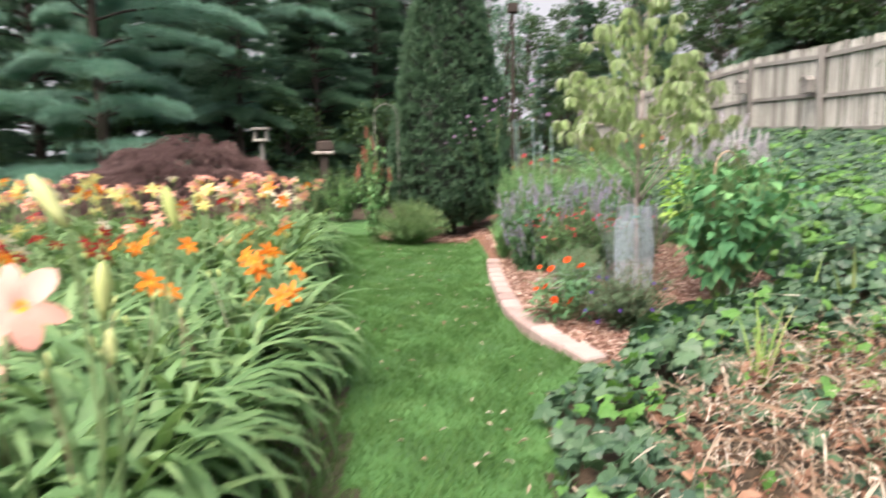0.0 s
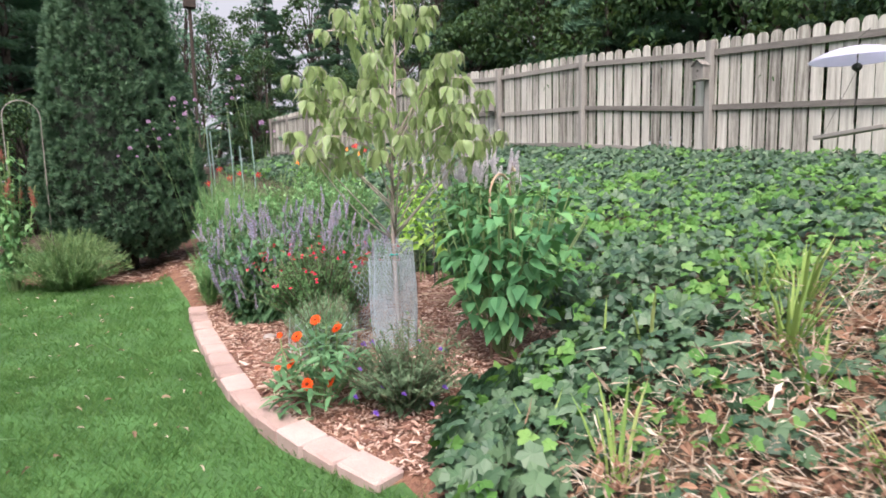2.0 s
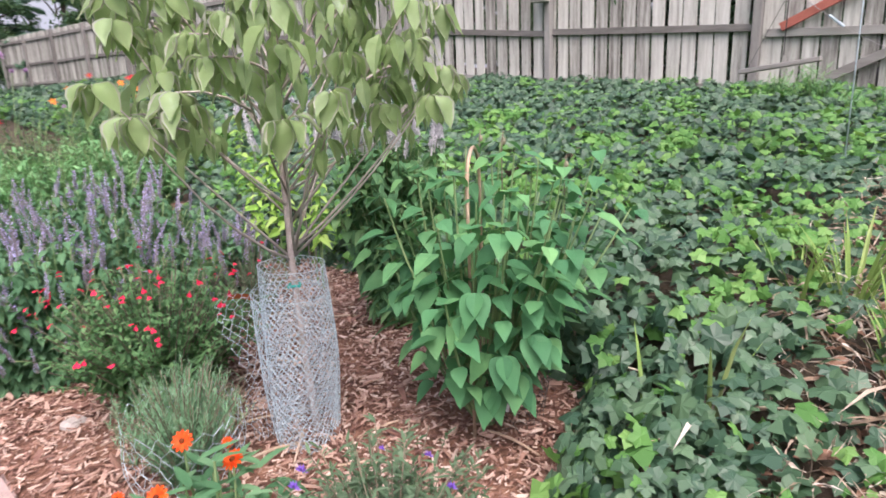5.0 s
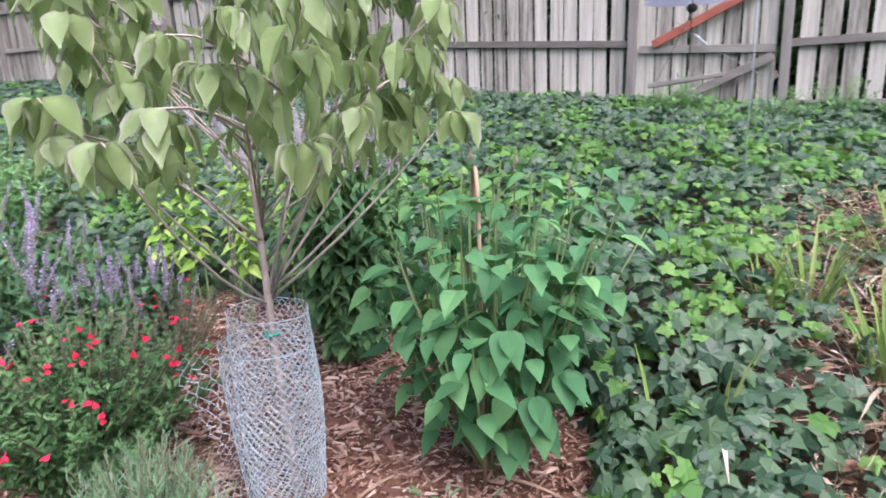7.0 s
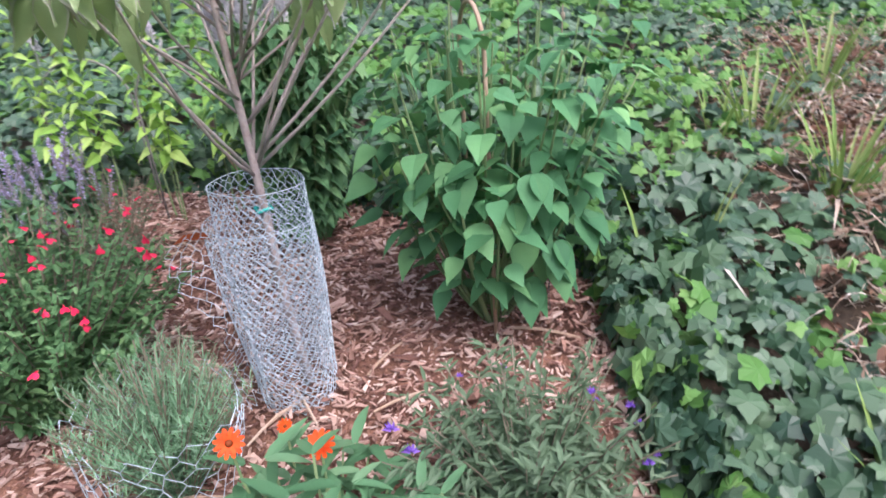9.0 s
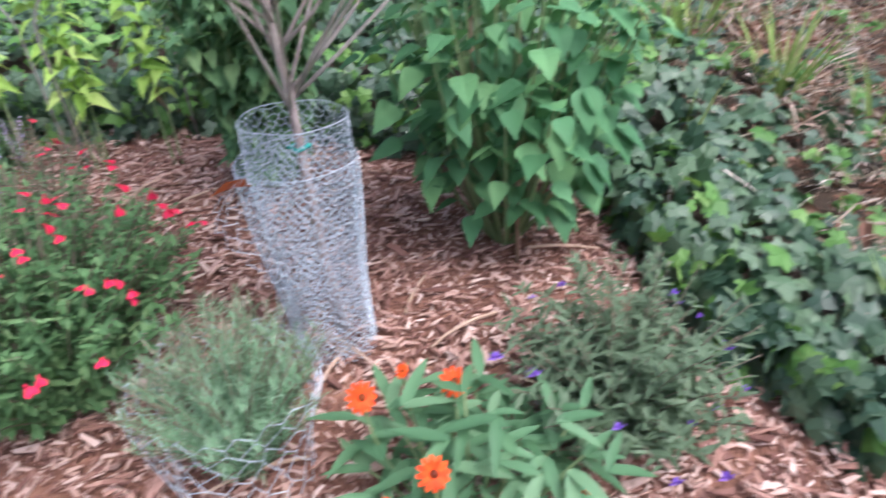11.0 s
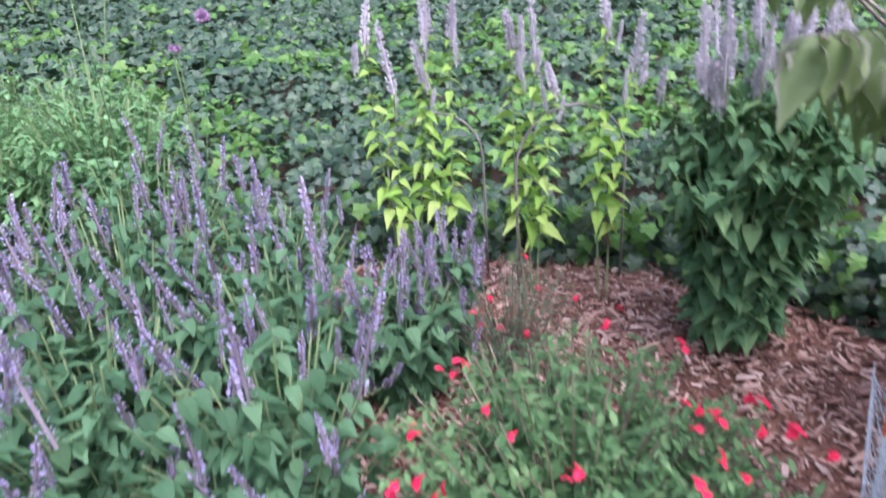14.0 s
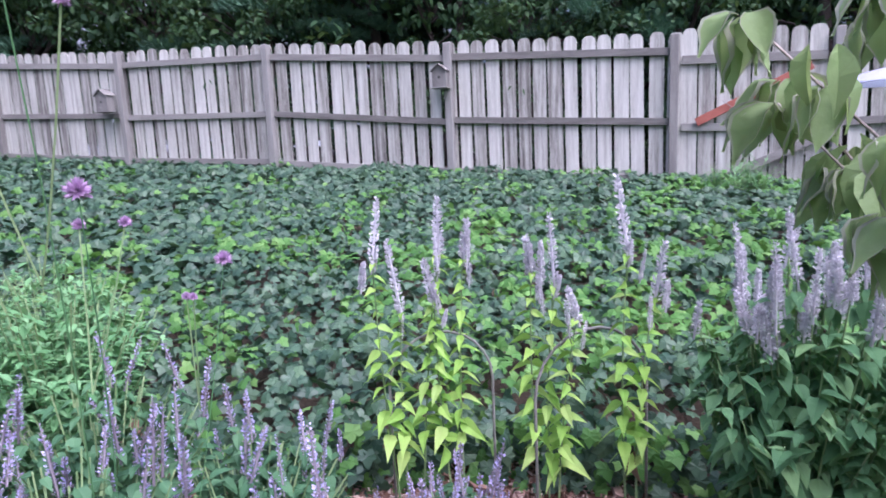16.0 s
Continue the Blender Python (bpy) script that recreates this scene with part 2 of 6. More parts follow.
ORANGE = petal("orange_petal", (0.7, 0.16, 0.012), (0.84, 0.29, 0.03))
PEACH = petal("peach_petal", (0.66, 0.27, 0.2), (0.78, 0.42, 0.33))
BLUSH = petal("blush_pink_petal", (0.74, 0.37, 0.31), (0.84, 0.54, 0.47))
YELLOW = petal("lemon_petal", (0.6, 0.52, 0.14), (0.7, 0.64, 0.28))
CRIMSON = petal("crimson_petal", (0.32, 0.012, 0.02), (0.48, 0.03, 0.045))
CREAM = petal("cream_petal", (0.62, 0.56, 0.4), (0.72, 0.68, 0.55))
THROAT = petal("golden_throat", (0.85, 0.5, 0.05), (0.9, 0.65, 0.1))
BUD = petal("green_bud", (0.45, 0.55, 0.16), (0.65, 0.7, 0.3))
ZINNIA = petal("zinnia_petal", (0.7, 0.06, 0.006), (0.82, 0.12, 0.012))
ZCORE = petal("zinnia_eye", (0.096, 0.012, 0.006), (0.27, 0.072, 0.012))
REDFLOWER = petal("scarlet_petal", (0.66, 0.018, 0.065), (0.8, 0.055, 0.13))
VIOLET = petal("violet_floret", (0.391, 0.356, 0.644), (0.644, 0.609, 0.897))
CALYX = petal("mauve_calyx", (0.218, 0.19, 0.23), (0.38, 0.345, 0.391))
HYSSOP = petal("grey_lilac_floret", (0.52, 0.51, 0.55), (0.73, 0.715, 0.765))
VERBENA = petal("mauve_floret", (0.408, 0.255, 0.459), (0.595, 0.425, 0.612))
PURPLE = petal("deep_violet_floret", (0.14, 0.07, 0.42), (0.28, 0.16, 0.6))
AMARANTH = petal("rusty_red_plume", (0.285, 0.09, 0.0625), (0.456, 0.204, 0.15))
PLASTIC = foliage("cloudy_plastic", [(0.3, (0.62, 0.64, 0.66)), (0.7, (0.74, 0.76, 0.77))], 0.35, 0.5, 8, 0.5, (0.75, 0.77, 0.78), 0.5)
STAKEBLUE = surface("pale_blue_coating", [(0.3, (0.2, 0.33, 0.31)), (0.7, (0.28, 0.42, 0.4))], 0.5, 8, rand=0, bump=0.05)
STONE = surface("grey_stone", [(0.3, (0.24, 0.22, 0.2)), (0.7, (0.45, 0.42, 0.39))], 0.9, 10, rand=0.1, bump=0.6)
TAG = surface("teal_ribbon", [(0.3, (0.02, 0.35, 0.3)), (0.7, (0.04, 0.45, 0.38))], 0.6, 8, rand=0, bump=0.05)
LABEL = surface("white_plastic", [(0.3, (0.7, 0.7, 0.7)), (0.7, (0.8, 0.8, 0.8))], 0.5, 8, rand=0, bump=0.05)

# ---- building blocks ----
UP = np.array((0.0, 0.0, 1.0))


def mesh_of(name, v, f, mats, fm=None, smooth=False):
    """A mesh of triangles from arrays."""
    me = bpy.data.meshes.new(name)
    v, f = np.asarray(v, np.float32), np.asarray(f, np.int32)
    me.vertices.add(len(v))
    me.vertices.foreach_set("co", v.ravel())
    me.loops.add(f.size)
    me.loops.foreach_set("vertex_index", f.ravel())
    me.polygons.add(len(f))
    me.polygons.foreach_set("loop_start", np.arange(0, f.size, 3, dtype=np.int32))
    me.polygons.foreach_set("use_smooth", np.full(len(f), smooth))
    for m in mats:
        me.materials.append(m)
    if fm is not None:
        me.polygons.foreach_set("material_index", np.asarray(fm, np.int32))
    me.update(calc_edges=True)
    return me


def join(chunks):
    """Many (vertices, faces, material numbers) as one."""
    vs, fs, ms, n = [], [], [], 0
    for c in chunks:
        vs.append(c[0])
        fs.append(np.asarray(c[1]) + n)
        ms.append(c[2] if len(c) > 2 else np.zeros(len(c[1]), int))
        n += len(c[0])
    return np.concatenate(vs), np.concatenate(fs), np.concatenate(ms)


def unit(a):
    a = np.asarray(a, float)
    return a / np.maximum(np.linalg.norm(a, axis=-1, keepdims=True), 1e-9)


def axes(d, n):
    """Right, forward and up from directions d and rough normals n."""
    y = unit(d)
    x = np.cross(y, n)
    flat = np.linalg.norm(x, axis=-1) < 1e-4
    x[flat] = (1, 0, 0)
    x = unit(x)
    return x, y, np.cross(x, y)


def scatter(tpl, pos, d, n, s, mi=0):
    """Copies of a template at places, along directions, with normals and sizes."""
    v, f = tpl[0], np.asarray(tpl[1])
    fm = tpl[2] if len(tpl) > 2 else np.zeros(len(f), int)
    pos, k = np.asarray(pos, float), len(pos)
    x, y, z = axes(np.broadcast_to(d, (k, 3)).astype(float).copy(), np.broadcast_to(n, (k, 3)).astype(float))
    s = np.broadcast_to(np.asarray(s, float).reshape(-1, 1, 1) if np.ndim(s) else s, (k, 1, 1))
    out = pos[:, None] + s * (v[None, :, :1] * x[:, None] + v[None, :, 1:2] * y[:, None] + v[None, :, 2:] * z[:, None])
    faces = f[None] + (np.arange(k) * len(v))[:, None, None]
    return out.reshape(-1, 3), faces.reshape(-1, 3), np.tile(fm + mi, k)


def leaf(stations, droop=0.2, fold=0.12, wave=0.0):
    """A leaf along y, one long: stations of (place, half width)."""
    v, f = [], []
    for i, (t, w) in enumerate(stations):
        z = -droop * t * t
        up = fold * w + wave * math.sin(i * 2.4)
        v += [(-w, t, z + up), (0, t, z), (w, t, z + fold * w - wave * math.sin(i * 2.4))]
    for i in range(len(stations) - 1):
        a, b = 3 * i, 3 * i + 3
        f += [(a, a + 1, b + 1), (a, b + 1, b), (a + 1, a + 2, b + 2), (a + 1, b + 2, b + 1)]
    return np.array(v, float), np.array(f)


def tube(points, radii, sides=5):
    p = np.asarray(points, float)
    r = np.broadcast_to(np.asarray(radii, float), (len(p),))
    tang = unit(np.gradient(p, axis=0))
    ref = np.array((0.31, 0.95, 0.07)) if abs(tang[:, 2]).mean() > 0.6 else UP
    x = unit(np.cross(tang, ref))
    y = np.cross(x, tang)
    a = np.arange(sides) * 2 * math.pi / sides
    v = p[:, None] + r[:, None, None] * (np.cos(a)[None, :, None] * x[:, None] + np.sin(a)[None, :, None] * y[:, None])
    f = []
    for i in range(len(p) - 1):
        for j in range(sides):
            k = (j + 1) % sides
            q = (i * sides + j, i * sides + k, (i + 1) * sides + k, (i + 1) * sides + j)
            f += [(q[0], q[1], q[2]), (q[0], q[2], q[3])]
    v = np.concatenate((v.reshape(-1, 3), p[:1], p[-1:]))
    n = len(v)
    for j in range(sides):
        k = (j + 1) % sides
        f += [(n - 2, k, j), (n - 1, (len(p) - 1) * sides + j, (len(p) - 1) * sides + k)]
    return v, np.array(f)


def box(sx, sy, sz, bev=0.0, at=(0, 0, 0)):
    """A box with bevelled edges, centred on at."""
    bm = bmesh.new()
    bmesh.ops.create_cube(bm, size=1)
    bmesh.ops.scale(bm, vec=(sx, sy, sz), verts=bm.verts)
    if bev:
        bmesh.ops.bevel(bm, geom=bm.edges[:], offset=bev, segments=1, affect="EDGES")
    bmesh.ops.triangulate(bm, faces=bm.faces[:])
    bm.verts.index_update()
    v = np.array([q.co[:] for q in bm.verts]) + at
    f = np.array([[q.index for q in t.verts] for t in bm.faces])
    bm.free()
    return v, f


def ball(rx, ry, rz, rings=6, sides=8, at=(0, 0, 0)):
    v = [(0, 0, rz)]
    for i in range(1, rings):
        a = math.pi * i / rings
        v += [(rx * math.sin(a) * math.cos(b), ry * math.sin(a) * math.sin(b), rz * math.cos(a)) for b in np.arange(sides) * 2 * math.pi / sides]
    v.append((0, 0, -rz))
    f = [(0, 1 + j, 1 + (j + 1) % sides) for j in range(sides)]
    for i in range(rings - 2):
        for j in range(sides):
            a, b = 1 + i * sides + j, 1 + i * sides + (j + 1) % sides
            f += [(a, a + sides, b + sides), (a, b + sides, b)]
    m = len(v) - 1
    f += [(m, m - sides + (j + 1) % sides, m - sides + j) for j in range(sides)]
    return np.array(v, float) + at, np.array(f)


def thing(name, at, label, category, group="", kind=""):
    ob = new(name)
    ob.empty_display_size = 0.1
    ob.location = at
    return tagged(ob, label, category, group, kind)


def part(name, geo, mats, parent, label="", m=None, smooth=False):
    """One mesh object under a thing or part; geo is a mesh or arrays."""
    mats = mats if isinstance(mats, (list, tuple)) else [mats]
    me = geo if isinstance(geo, bpy.types.Mesh) else mesh_of(name, geo[0], geo[1], mats, geo[2] if len(geo) > 2 else None, smooth)
    ob = new(name, me)
    ob.parent = parent
    if m is not None:
        ob.matrix_basis = m
    return tagged(ob, label, kind="stuff" if name in ("stemwork", "branchwork", "vine_tangle", "foliage", "old_foliage", "young_foliage", "dry_foliage", "florets") else "")


def solo(name, geo, mats, at, label, category, group="", kind="", smooth=False):
    """A thing that is one mesh."""
    mats = mats if isinstance(mats, (list, tuple)) else [mats]
    me = geo if isinstance(geo, bpy.types.Mesh) else mesh_of(name, geo[0], geo[1], mats, geo[2] if len(geo) > 2 else None, smooth)
    ob = new(name, me)
    ob.location = at
    return tagged(ob, label, category, group, kind)


def placed(p, d, n, s):
    """The pose of one template copy."""
    x, y, z = axes(np.array([d], float), np.array([n], float))
    m = Matrix(np.stack((x[0] * s, y[0] * s, z[0] * s), 1).tolist()).to_4x4()
    m.translation = Vector([float(q) for q in p])
    return m


def curve_points(a, b, bend, n=6):
    a, b, bend = (np.asarray(q, float) for q in (a, b, bend))
    t = np.linspace(0, 1, n)[:, None]
    return a * (1 - t) + b * t + 4 * t * (1 - t) * bend


# ---- the lie of the land ----
KERB_Y, KERB_X = (2.75, 2.93, 3.1, 3.3, 3.5, 3.75, 4.2, 4.75, 5.3, 5.9, 6.42), (0.88, 0.775, 0.7, 0.64, 0.6, 0.56, 0.517, 0.51, 0.52, 0.545, 0.585)
IVY_Y, IVY_X = (3.3, 3.45, 4.0, 4.75, 5.6, 6.3, 7.0, 8.0, 12, 40), (1.95, 2.1, 2.33, 2.58, 2.52, 2.15, 2.4, 2.8, 3.6, 6.0)

IVY_FRONT = (0.4, 0.78, 0.95, 1.2, 1.9, 2.1), (2.62, 2.68, 2.92, 3.12, 3.3, 3.4)


def height(x, y):
    x, y = np.asarray(x, float), np.asarray(y, float)
    edge = np.clip(np.interp(y, IVY_Y, IVY_X), 2.05, 3.0)
    rim = 0.235 + 0.06 * (edge - 1.9)
    bed = np.interp(x, (0.42, 0.6, 1.9), (0.0, 0.085, 0.235)) + 0.06 * np.clip(x - 1.9, 0, None)
    bank = rim + 0.13 * np.clip((x - edge) / 0.35, 0, 1)
    far = np.clip((x - edge - 0.35) / (3.9 - edge - 0.35), 0, 1)
    bank = bank + (0.64 - rim - 0.13) * far + 0.1 * np.clip(x - 3.9, 0, 4.4) + 0.03 * np.clip(x - 8.3, 0, 40)
    z = np.where(x < edge, bed, bank)
    k = np.clip((x - 2.3) / 6, 0, 1) * 0.055
    return z + 0.03 + 0.012 * (np.clip(y, -3, 14) - 3.3) + k * (np.clip(y, -4, 20) - 4.5)


def in_ivy(x, y):
    x, y = np.asarray(x, float), np.asarray(y, float)
    left = np.interp(y, (-3, 1.0, 1.76, 2.06, 2.68, 2.95), (0.25, 0.28, 0.33, 0.36, 0.45, 0.7))
    front = (y < np.interp(x, *IVY_FRONT)) & (x > left)
    return (front | ((y > 3.3) & (x > np.interp(y, IVY_Y, IVY_X)))) & (x < 8.5) & (y < 34)


def in_bed(x, y):
    kerb = np.interp(y, KERB_Y, KERB_X)
    return (x > kerb) & (y > 2.75) & (y < 11) & ~in_ivy(x, y) & (x < 4)


def dry_amount(x, y):
    """How far the ivy has died back: the sunken patch in front of the bed."""
    x, y = np.asarray(x, float), np.asarray(y, float)
    left = np.interp(y, (0.5, 1.64, 2.2, 2.6, 3.0), (0.42, 0.48, 0.66, 1.1, 1.85))
    back = np.interp(x, (1.5, 2.2, 3.0, 4.0), (3.0, 3.05, 3.15, 3.2))
    ragged = 0.5 + 0.5 * np.sin(x * 7.3 + 2.1 * np.sin(y * 4.9)) * np.sin(y * 6.1 + 1.7 * np.sin(x * 3.7))
    body = np.clip((x - left) / 0.3, 0, 1) * np.clip((back - y) / 0.3, 0, 1) * np.clip((4.6 - x) / 0.8, 0, 1)
    return body * (0.6 + 0.4 * ragged) * np.interp(y, (2.45, 2.9), (1.0, 0.5))


def leaf_noise(x, y, s, seed=0.0):
    return np.array([noise.noise((float(a) * s + seed, float(b) * s, seed)) for a, b in zip(np.ravel(x), np.ravel(y))])


def coarse_fine(lo, hi, a, b, step):
    return np.concatenate((np.linspace(lo, a, 14)[:-1], np.arange(a, b, step), np.linspace(b, hi, 14)))


gx, gy = coarse_fine(-400, 400, -4, 9.4, 0.08), coarse_fine(-400, 400, -2, 12, 0.08)
GX, GY = np.meshgrid(gx, gy)
gz = height(GX, GY)
near = (GX > -4) & (GX < 9.4) & (GY > -2) & (GY < 12)
gz += np.where(near, 0.012 * np.sin(GX * 9.1 + GY * 3.3) * np.sin(GY * 7.7 - GX * 2.1), 0)
nx, ny = len(gx), len(gy)
ii = (np.arange(ny - 1)[:, None] * nx + np.arange(nx - 1)[None]).ravel()
gf = np.concatenate((np.stack((ii, ii + 1, ii + nx + 1), 1), np.stack((ii, ii + nx + 1, ii + nx), 1)))
cx, cy = ((GX[:-1, :-1] + GX[1:, 1:]) / 2).ravel(), ((GY[:-1, :-1] + GY[1:, 1:]) / 2).ravel()
lily_edge = lambda y: np.interp(y, (-2, 0, 1.9, 5.76, 11), (-0.3, -0.3, -0.34, -0.98, -1.8))
yew_mulch = np.hypot((cx - 0.25) / 1.15, (cy - 9.3) / 1.05) < 1
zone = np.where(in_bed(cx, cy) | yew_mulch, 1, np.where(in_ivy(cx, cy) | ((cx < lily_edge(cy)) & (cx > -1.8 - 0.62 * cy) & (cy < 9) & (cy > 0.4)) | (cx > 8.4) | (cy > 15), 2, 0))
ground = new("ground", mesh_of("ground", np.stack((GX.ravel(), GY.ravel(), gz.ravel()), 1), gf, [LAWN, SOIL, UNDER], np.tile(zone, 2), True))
tagged(ground, "lawn, bark-mulched beds and wooded bank in one sheet", "ground", kind="structure")

# ---- fence ----
FX = lambda y: float(np.interp(y, (-6, 3, 4.77, 7.55, 10.27, 12.97, 15.75, 35), (8.3, 8.3, 8.32, 8.29, 8.18, 8.13, 8.1, 7.6)))
TOPZ = lambda y: float(np.interp(y, (-6, 3.1, 4.77, 7.55, 10.27, 12.97, 15.75, 35), (2.72, 2.83, 2.92, 3.1, 3.34, 3.48, 3.68, 4.0)))
rf = np.random.default_rng(5)


def picket_mesh(h, w, dog):
    """A board with clipped, rounded top corners."""
    pts = [(-w, 0), (w, 0), (w, h - dog), (w * 0.86, h - dog * 0.45), (w * 0.55, h - dog * 0.08), (0, h), (-w * 0.55, h - dog * 0.08), (-w * 0.86, h - dog * 0.45), (-w, h - dog)]
    n, th = len(pts), 0.009
    v = [(s * th, y, z) for s in (-1, 1) for y, z in pts]
    f = [(0, i + 1, i) for i in range(1, n - 1)] + [(n, n + i, n + i + 1) for i in range(1, n - 1)]
    for i in range(n):
        j = (i + 1) % n
        f += [(i, j, n + j), (i, n + j, n + i)]
    return mesh_of("picket", v, f, [FENCE])


PICKETS = [picket_mesh(1.86, 0.0872 - 0.004 * (i % 3), 0.075 + 0.012 * (i % 2)) for i in range(6)]
fence = thing("fence", (8.3, 4.77, float(height(8.3, 4.77))), "weathered grey dog-eared picket fence with three rails", "fence", kind="structure")
fbase = Vector(fence.location)
POSTS = [-5.15, -2.4, 0.35, 3.1, 4.77, 7.55, 10.27, 12.97, 15.75, 18.45, 21.15, 23.85, 26.55, 29.25, 32.0]


def loc(x, y, z):
    return Matrix.Translation(Vector((x, y, z)) - fbase)


def rail(a, b, z0, z1, h, dx, parent, mt=RAIL, name="rail", label="", base=None):
    """A sawn board between two points of the fence line."""
    p, q = Vector((FX(a) + dx, a, z0)), Vector((FX(b) + dx, b, z1))
    v, f = box(0.038, (q - p).length, h, 0.004)
    m = Matrix.Translation((p + q) / 2 - (base or fbase)) @ (q - p).to_track_quat("Y", "Z").to_matrix().to_4x4()
    return part(name, (v, f), mt, parent, label, m)


for i, y in enumerate(POSTS):
    top = TOPZ(y)
    h = top - 0.03 - float(height(FX(y), y)) + 0.1
    part("post", box(0.1, 0.1, h, 0.008), POSTWOOD, fence, "", loc(FX(y) - 0.062, y, top - 0.03 - h / 2) @ pose(0, 0, 0, rf.normal(0, 0.5), rf.normal(0, 0.4), 0))
for a, b in zip(POSTS[:-1], POSTS[1:]):
    gate = abs(a - 3.1) < 0.01
    za, zb = TOPZ(a), TOPZ(b)
    if not gate:
        for drop, hh in ((0.21, 0.09), (1.02, 0.085), (1.7, 0.085)):
            s = rf.normal(0, 0.012)
            rail(a + 0.052, b - 0.052, za - drop + s, zb - drop - s, hh, -0.032, fence)
        n = round((b - a) / 0.205)
        for k in range(n):
            y = a + (k if a > 3.2 or a < 3 else k + 0.5) * (b - a) / n
            t = TOPZ(y) + rf.normal(0, 0.012)
            part("picket", PICKETS[rf.integers(6)], FENCE, fence, "", loc(FX(y), y + rf.normal(0, 0.004), t - 1.86) @ pose(0, 0, 0, rf.normal(0, 0.3), 0, rf.normal(0, 0.8)))

gate_1 = thing("gate_1", (8.3, 3.9, float(height(8.3, 3.9))), "weathered picket gate with a faded red diagonal brace", "gate", kind="structure")
gb = Vector(gate_1.location)
for k in range(8):
    y = 3.19 + (k + 0.5) * 1.5 / 8
    t = TOPZ(y) + rf.normal(0, 0.01)
    part("picket", PICKETS[k % 6], FENCE, gate_1, "", Matrix.Translation(Vector((FX(y), y, t - 1.84)) - gb))
for drop, hh in ((0.3, 0.1), (1.07, 0.09)):
    rail(3.2, 4.68, TOPZ(3.2) - drop - 0.02, TOPZ(4.68) - drop - 0.02, hh, -0.032, gate_1, base=gb)
rail(3.35, 4.52, 2.42, 1.87, 0.095, -0.075, gate_1, REDWOOD, "brace", "faded red painted brace", gb)
rail(3.22, 4.42, 1.66, 1.12, 0.095, -0.072, gate_1, RAIL, "brace", "", gb)
part("cable", tube([(8.2 - gb.x, 4.25 - gb.y, 2.1 - gb.z), (8.21 - gb.x, 3.85 - gb.y, 1.78 - gb.z), (8.22 - gb.x, 3.3 - gb.y, 1.45 - gb.z)], 0.0035, 4), POSTWOOD, gate_1, "sagging steel cable with turnbuckle")
part("turnbuckle", tube([(8.2 - gb.x, 4.05 - gb.y, 1.95 - gb.z), (8.2 - gb.x, 3.9 - gb.y, 1.82 - gb.z)], 0.014, 6), WIRE, gate_1, "bright steel turnbuckle")


def birdhouse(y, z, dy, s, label):
    """A small nest box with a pitched roof, a dark disc for its hole and a perch, fixed to a fence post."""
    x = FX(y) - 0.19
    ob = thing("birdhouse", (x, y + dy, z), label, "birdhouse", "nest boxes on the fence")
    w, h = 0.095 * s, 0.2 * s
    v = np.array([(sx * 0.075, sy * w, z2) for sx in (-1, 1) for sy, z2 in ((-1, 0), (1, 0), (1, h), (0, h + 0.08 * s), (-1, h))], float)
    f = [(0, 2, 1), (0, 4, 2), (4, 3, 2), (5, 6, 7), (5, 7, 9), (9, 7, 8)]
    for i in range(5):
        j = (i + 1) % 5
        f += [(i, j, 5 + j), (i, 5 + j, 5 + i)]
    part("body", (v, np.array(f)), POSTWOOD, ob)
    for sgn in (-1, 1):
        part("roof", box(0.2, 0.135 * s, 0.012, 0.002), RAIL, ob, "", pose(-0.01, sgn * 0.055 * s, h + 0.045 * s, -sgn * 40, 0, 0))
    # solid disc, its dark colour standing in for the shade inside a hole
    part("entrance_hole", tube([(-0.074, 0, h * 0.62), (-0.0775, 0, h * 0.62)], 0.02, 10), BLACKWIRE, ob, "dark disc painted as the shaded entrance hole")
    part("perch", tube([(-0.075, 0, h * 0.25), (-0.125, 0, h * 0.25)], 0.006, 5), RAIL, ob)
    part("base_board", box(0.19, 0.22 * s, 0.012, 0.002), RAIL, ob, "", pose(-0.01, 0, -0.006))


birdhouse(7.55, 2.5, 0.06, 1.0, "weathered grey wooden birdhouse on a fence post")
birdhouse(12.97, 2.55, 0.22, 1.2, "pale weathered nest box fixed beside a fence post")
birdhouse(15.75, 2.85, 0.2, 1.2, "pale grey wooden nest box on the far fence")

# ---- woodland ----


def spray_tpl(n, length, width, spread, seed):
    """A tuft of thin blades round y."""
    g = np.random.default_rng(seed)
    v, f = [], []
    for i in range(n):
        a, e = g.uniform(0, 2 * math.pi), g.uniform(0, spread)
        d = np.array((math.sin(e) * math.cos(a), math.cos(e), math.sin(e) * math.sin(a)))
        side = unit(np.cross(d, g.normal(size=3))) * width
        o = d * g.uniform(0, 0.25) * length
        k = len(v)
        v += [o - side, o + side, d * length * g.uniform(0.7, 1.1)]
        f.append((k, k + 1, k + 2))
    return np.array(v), np.array(f)


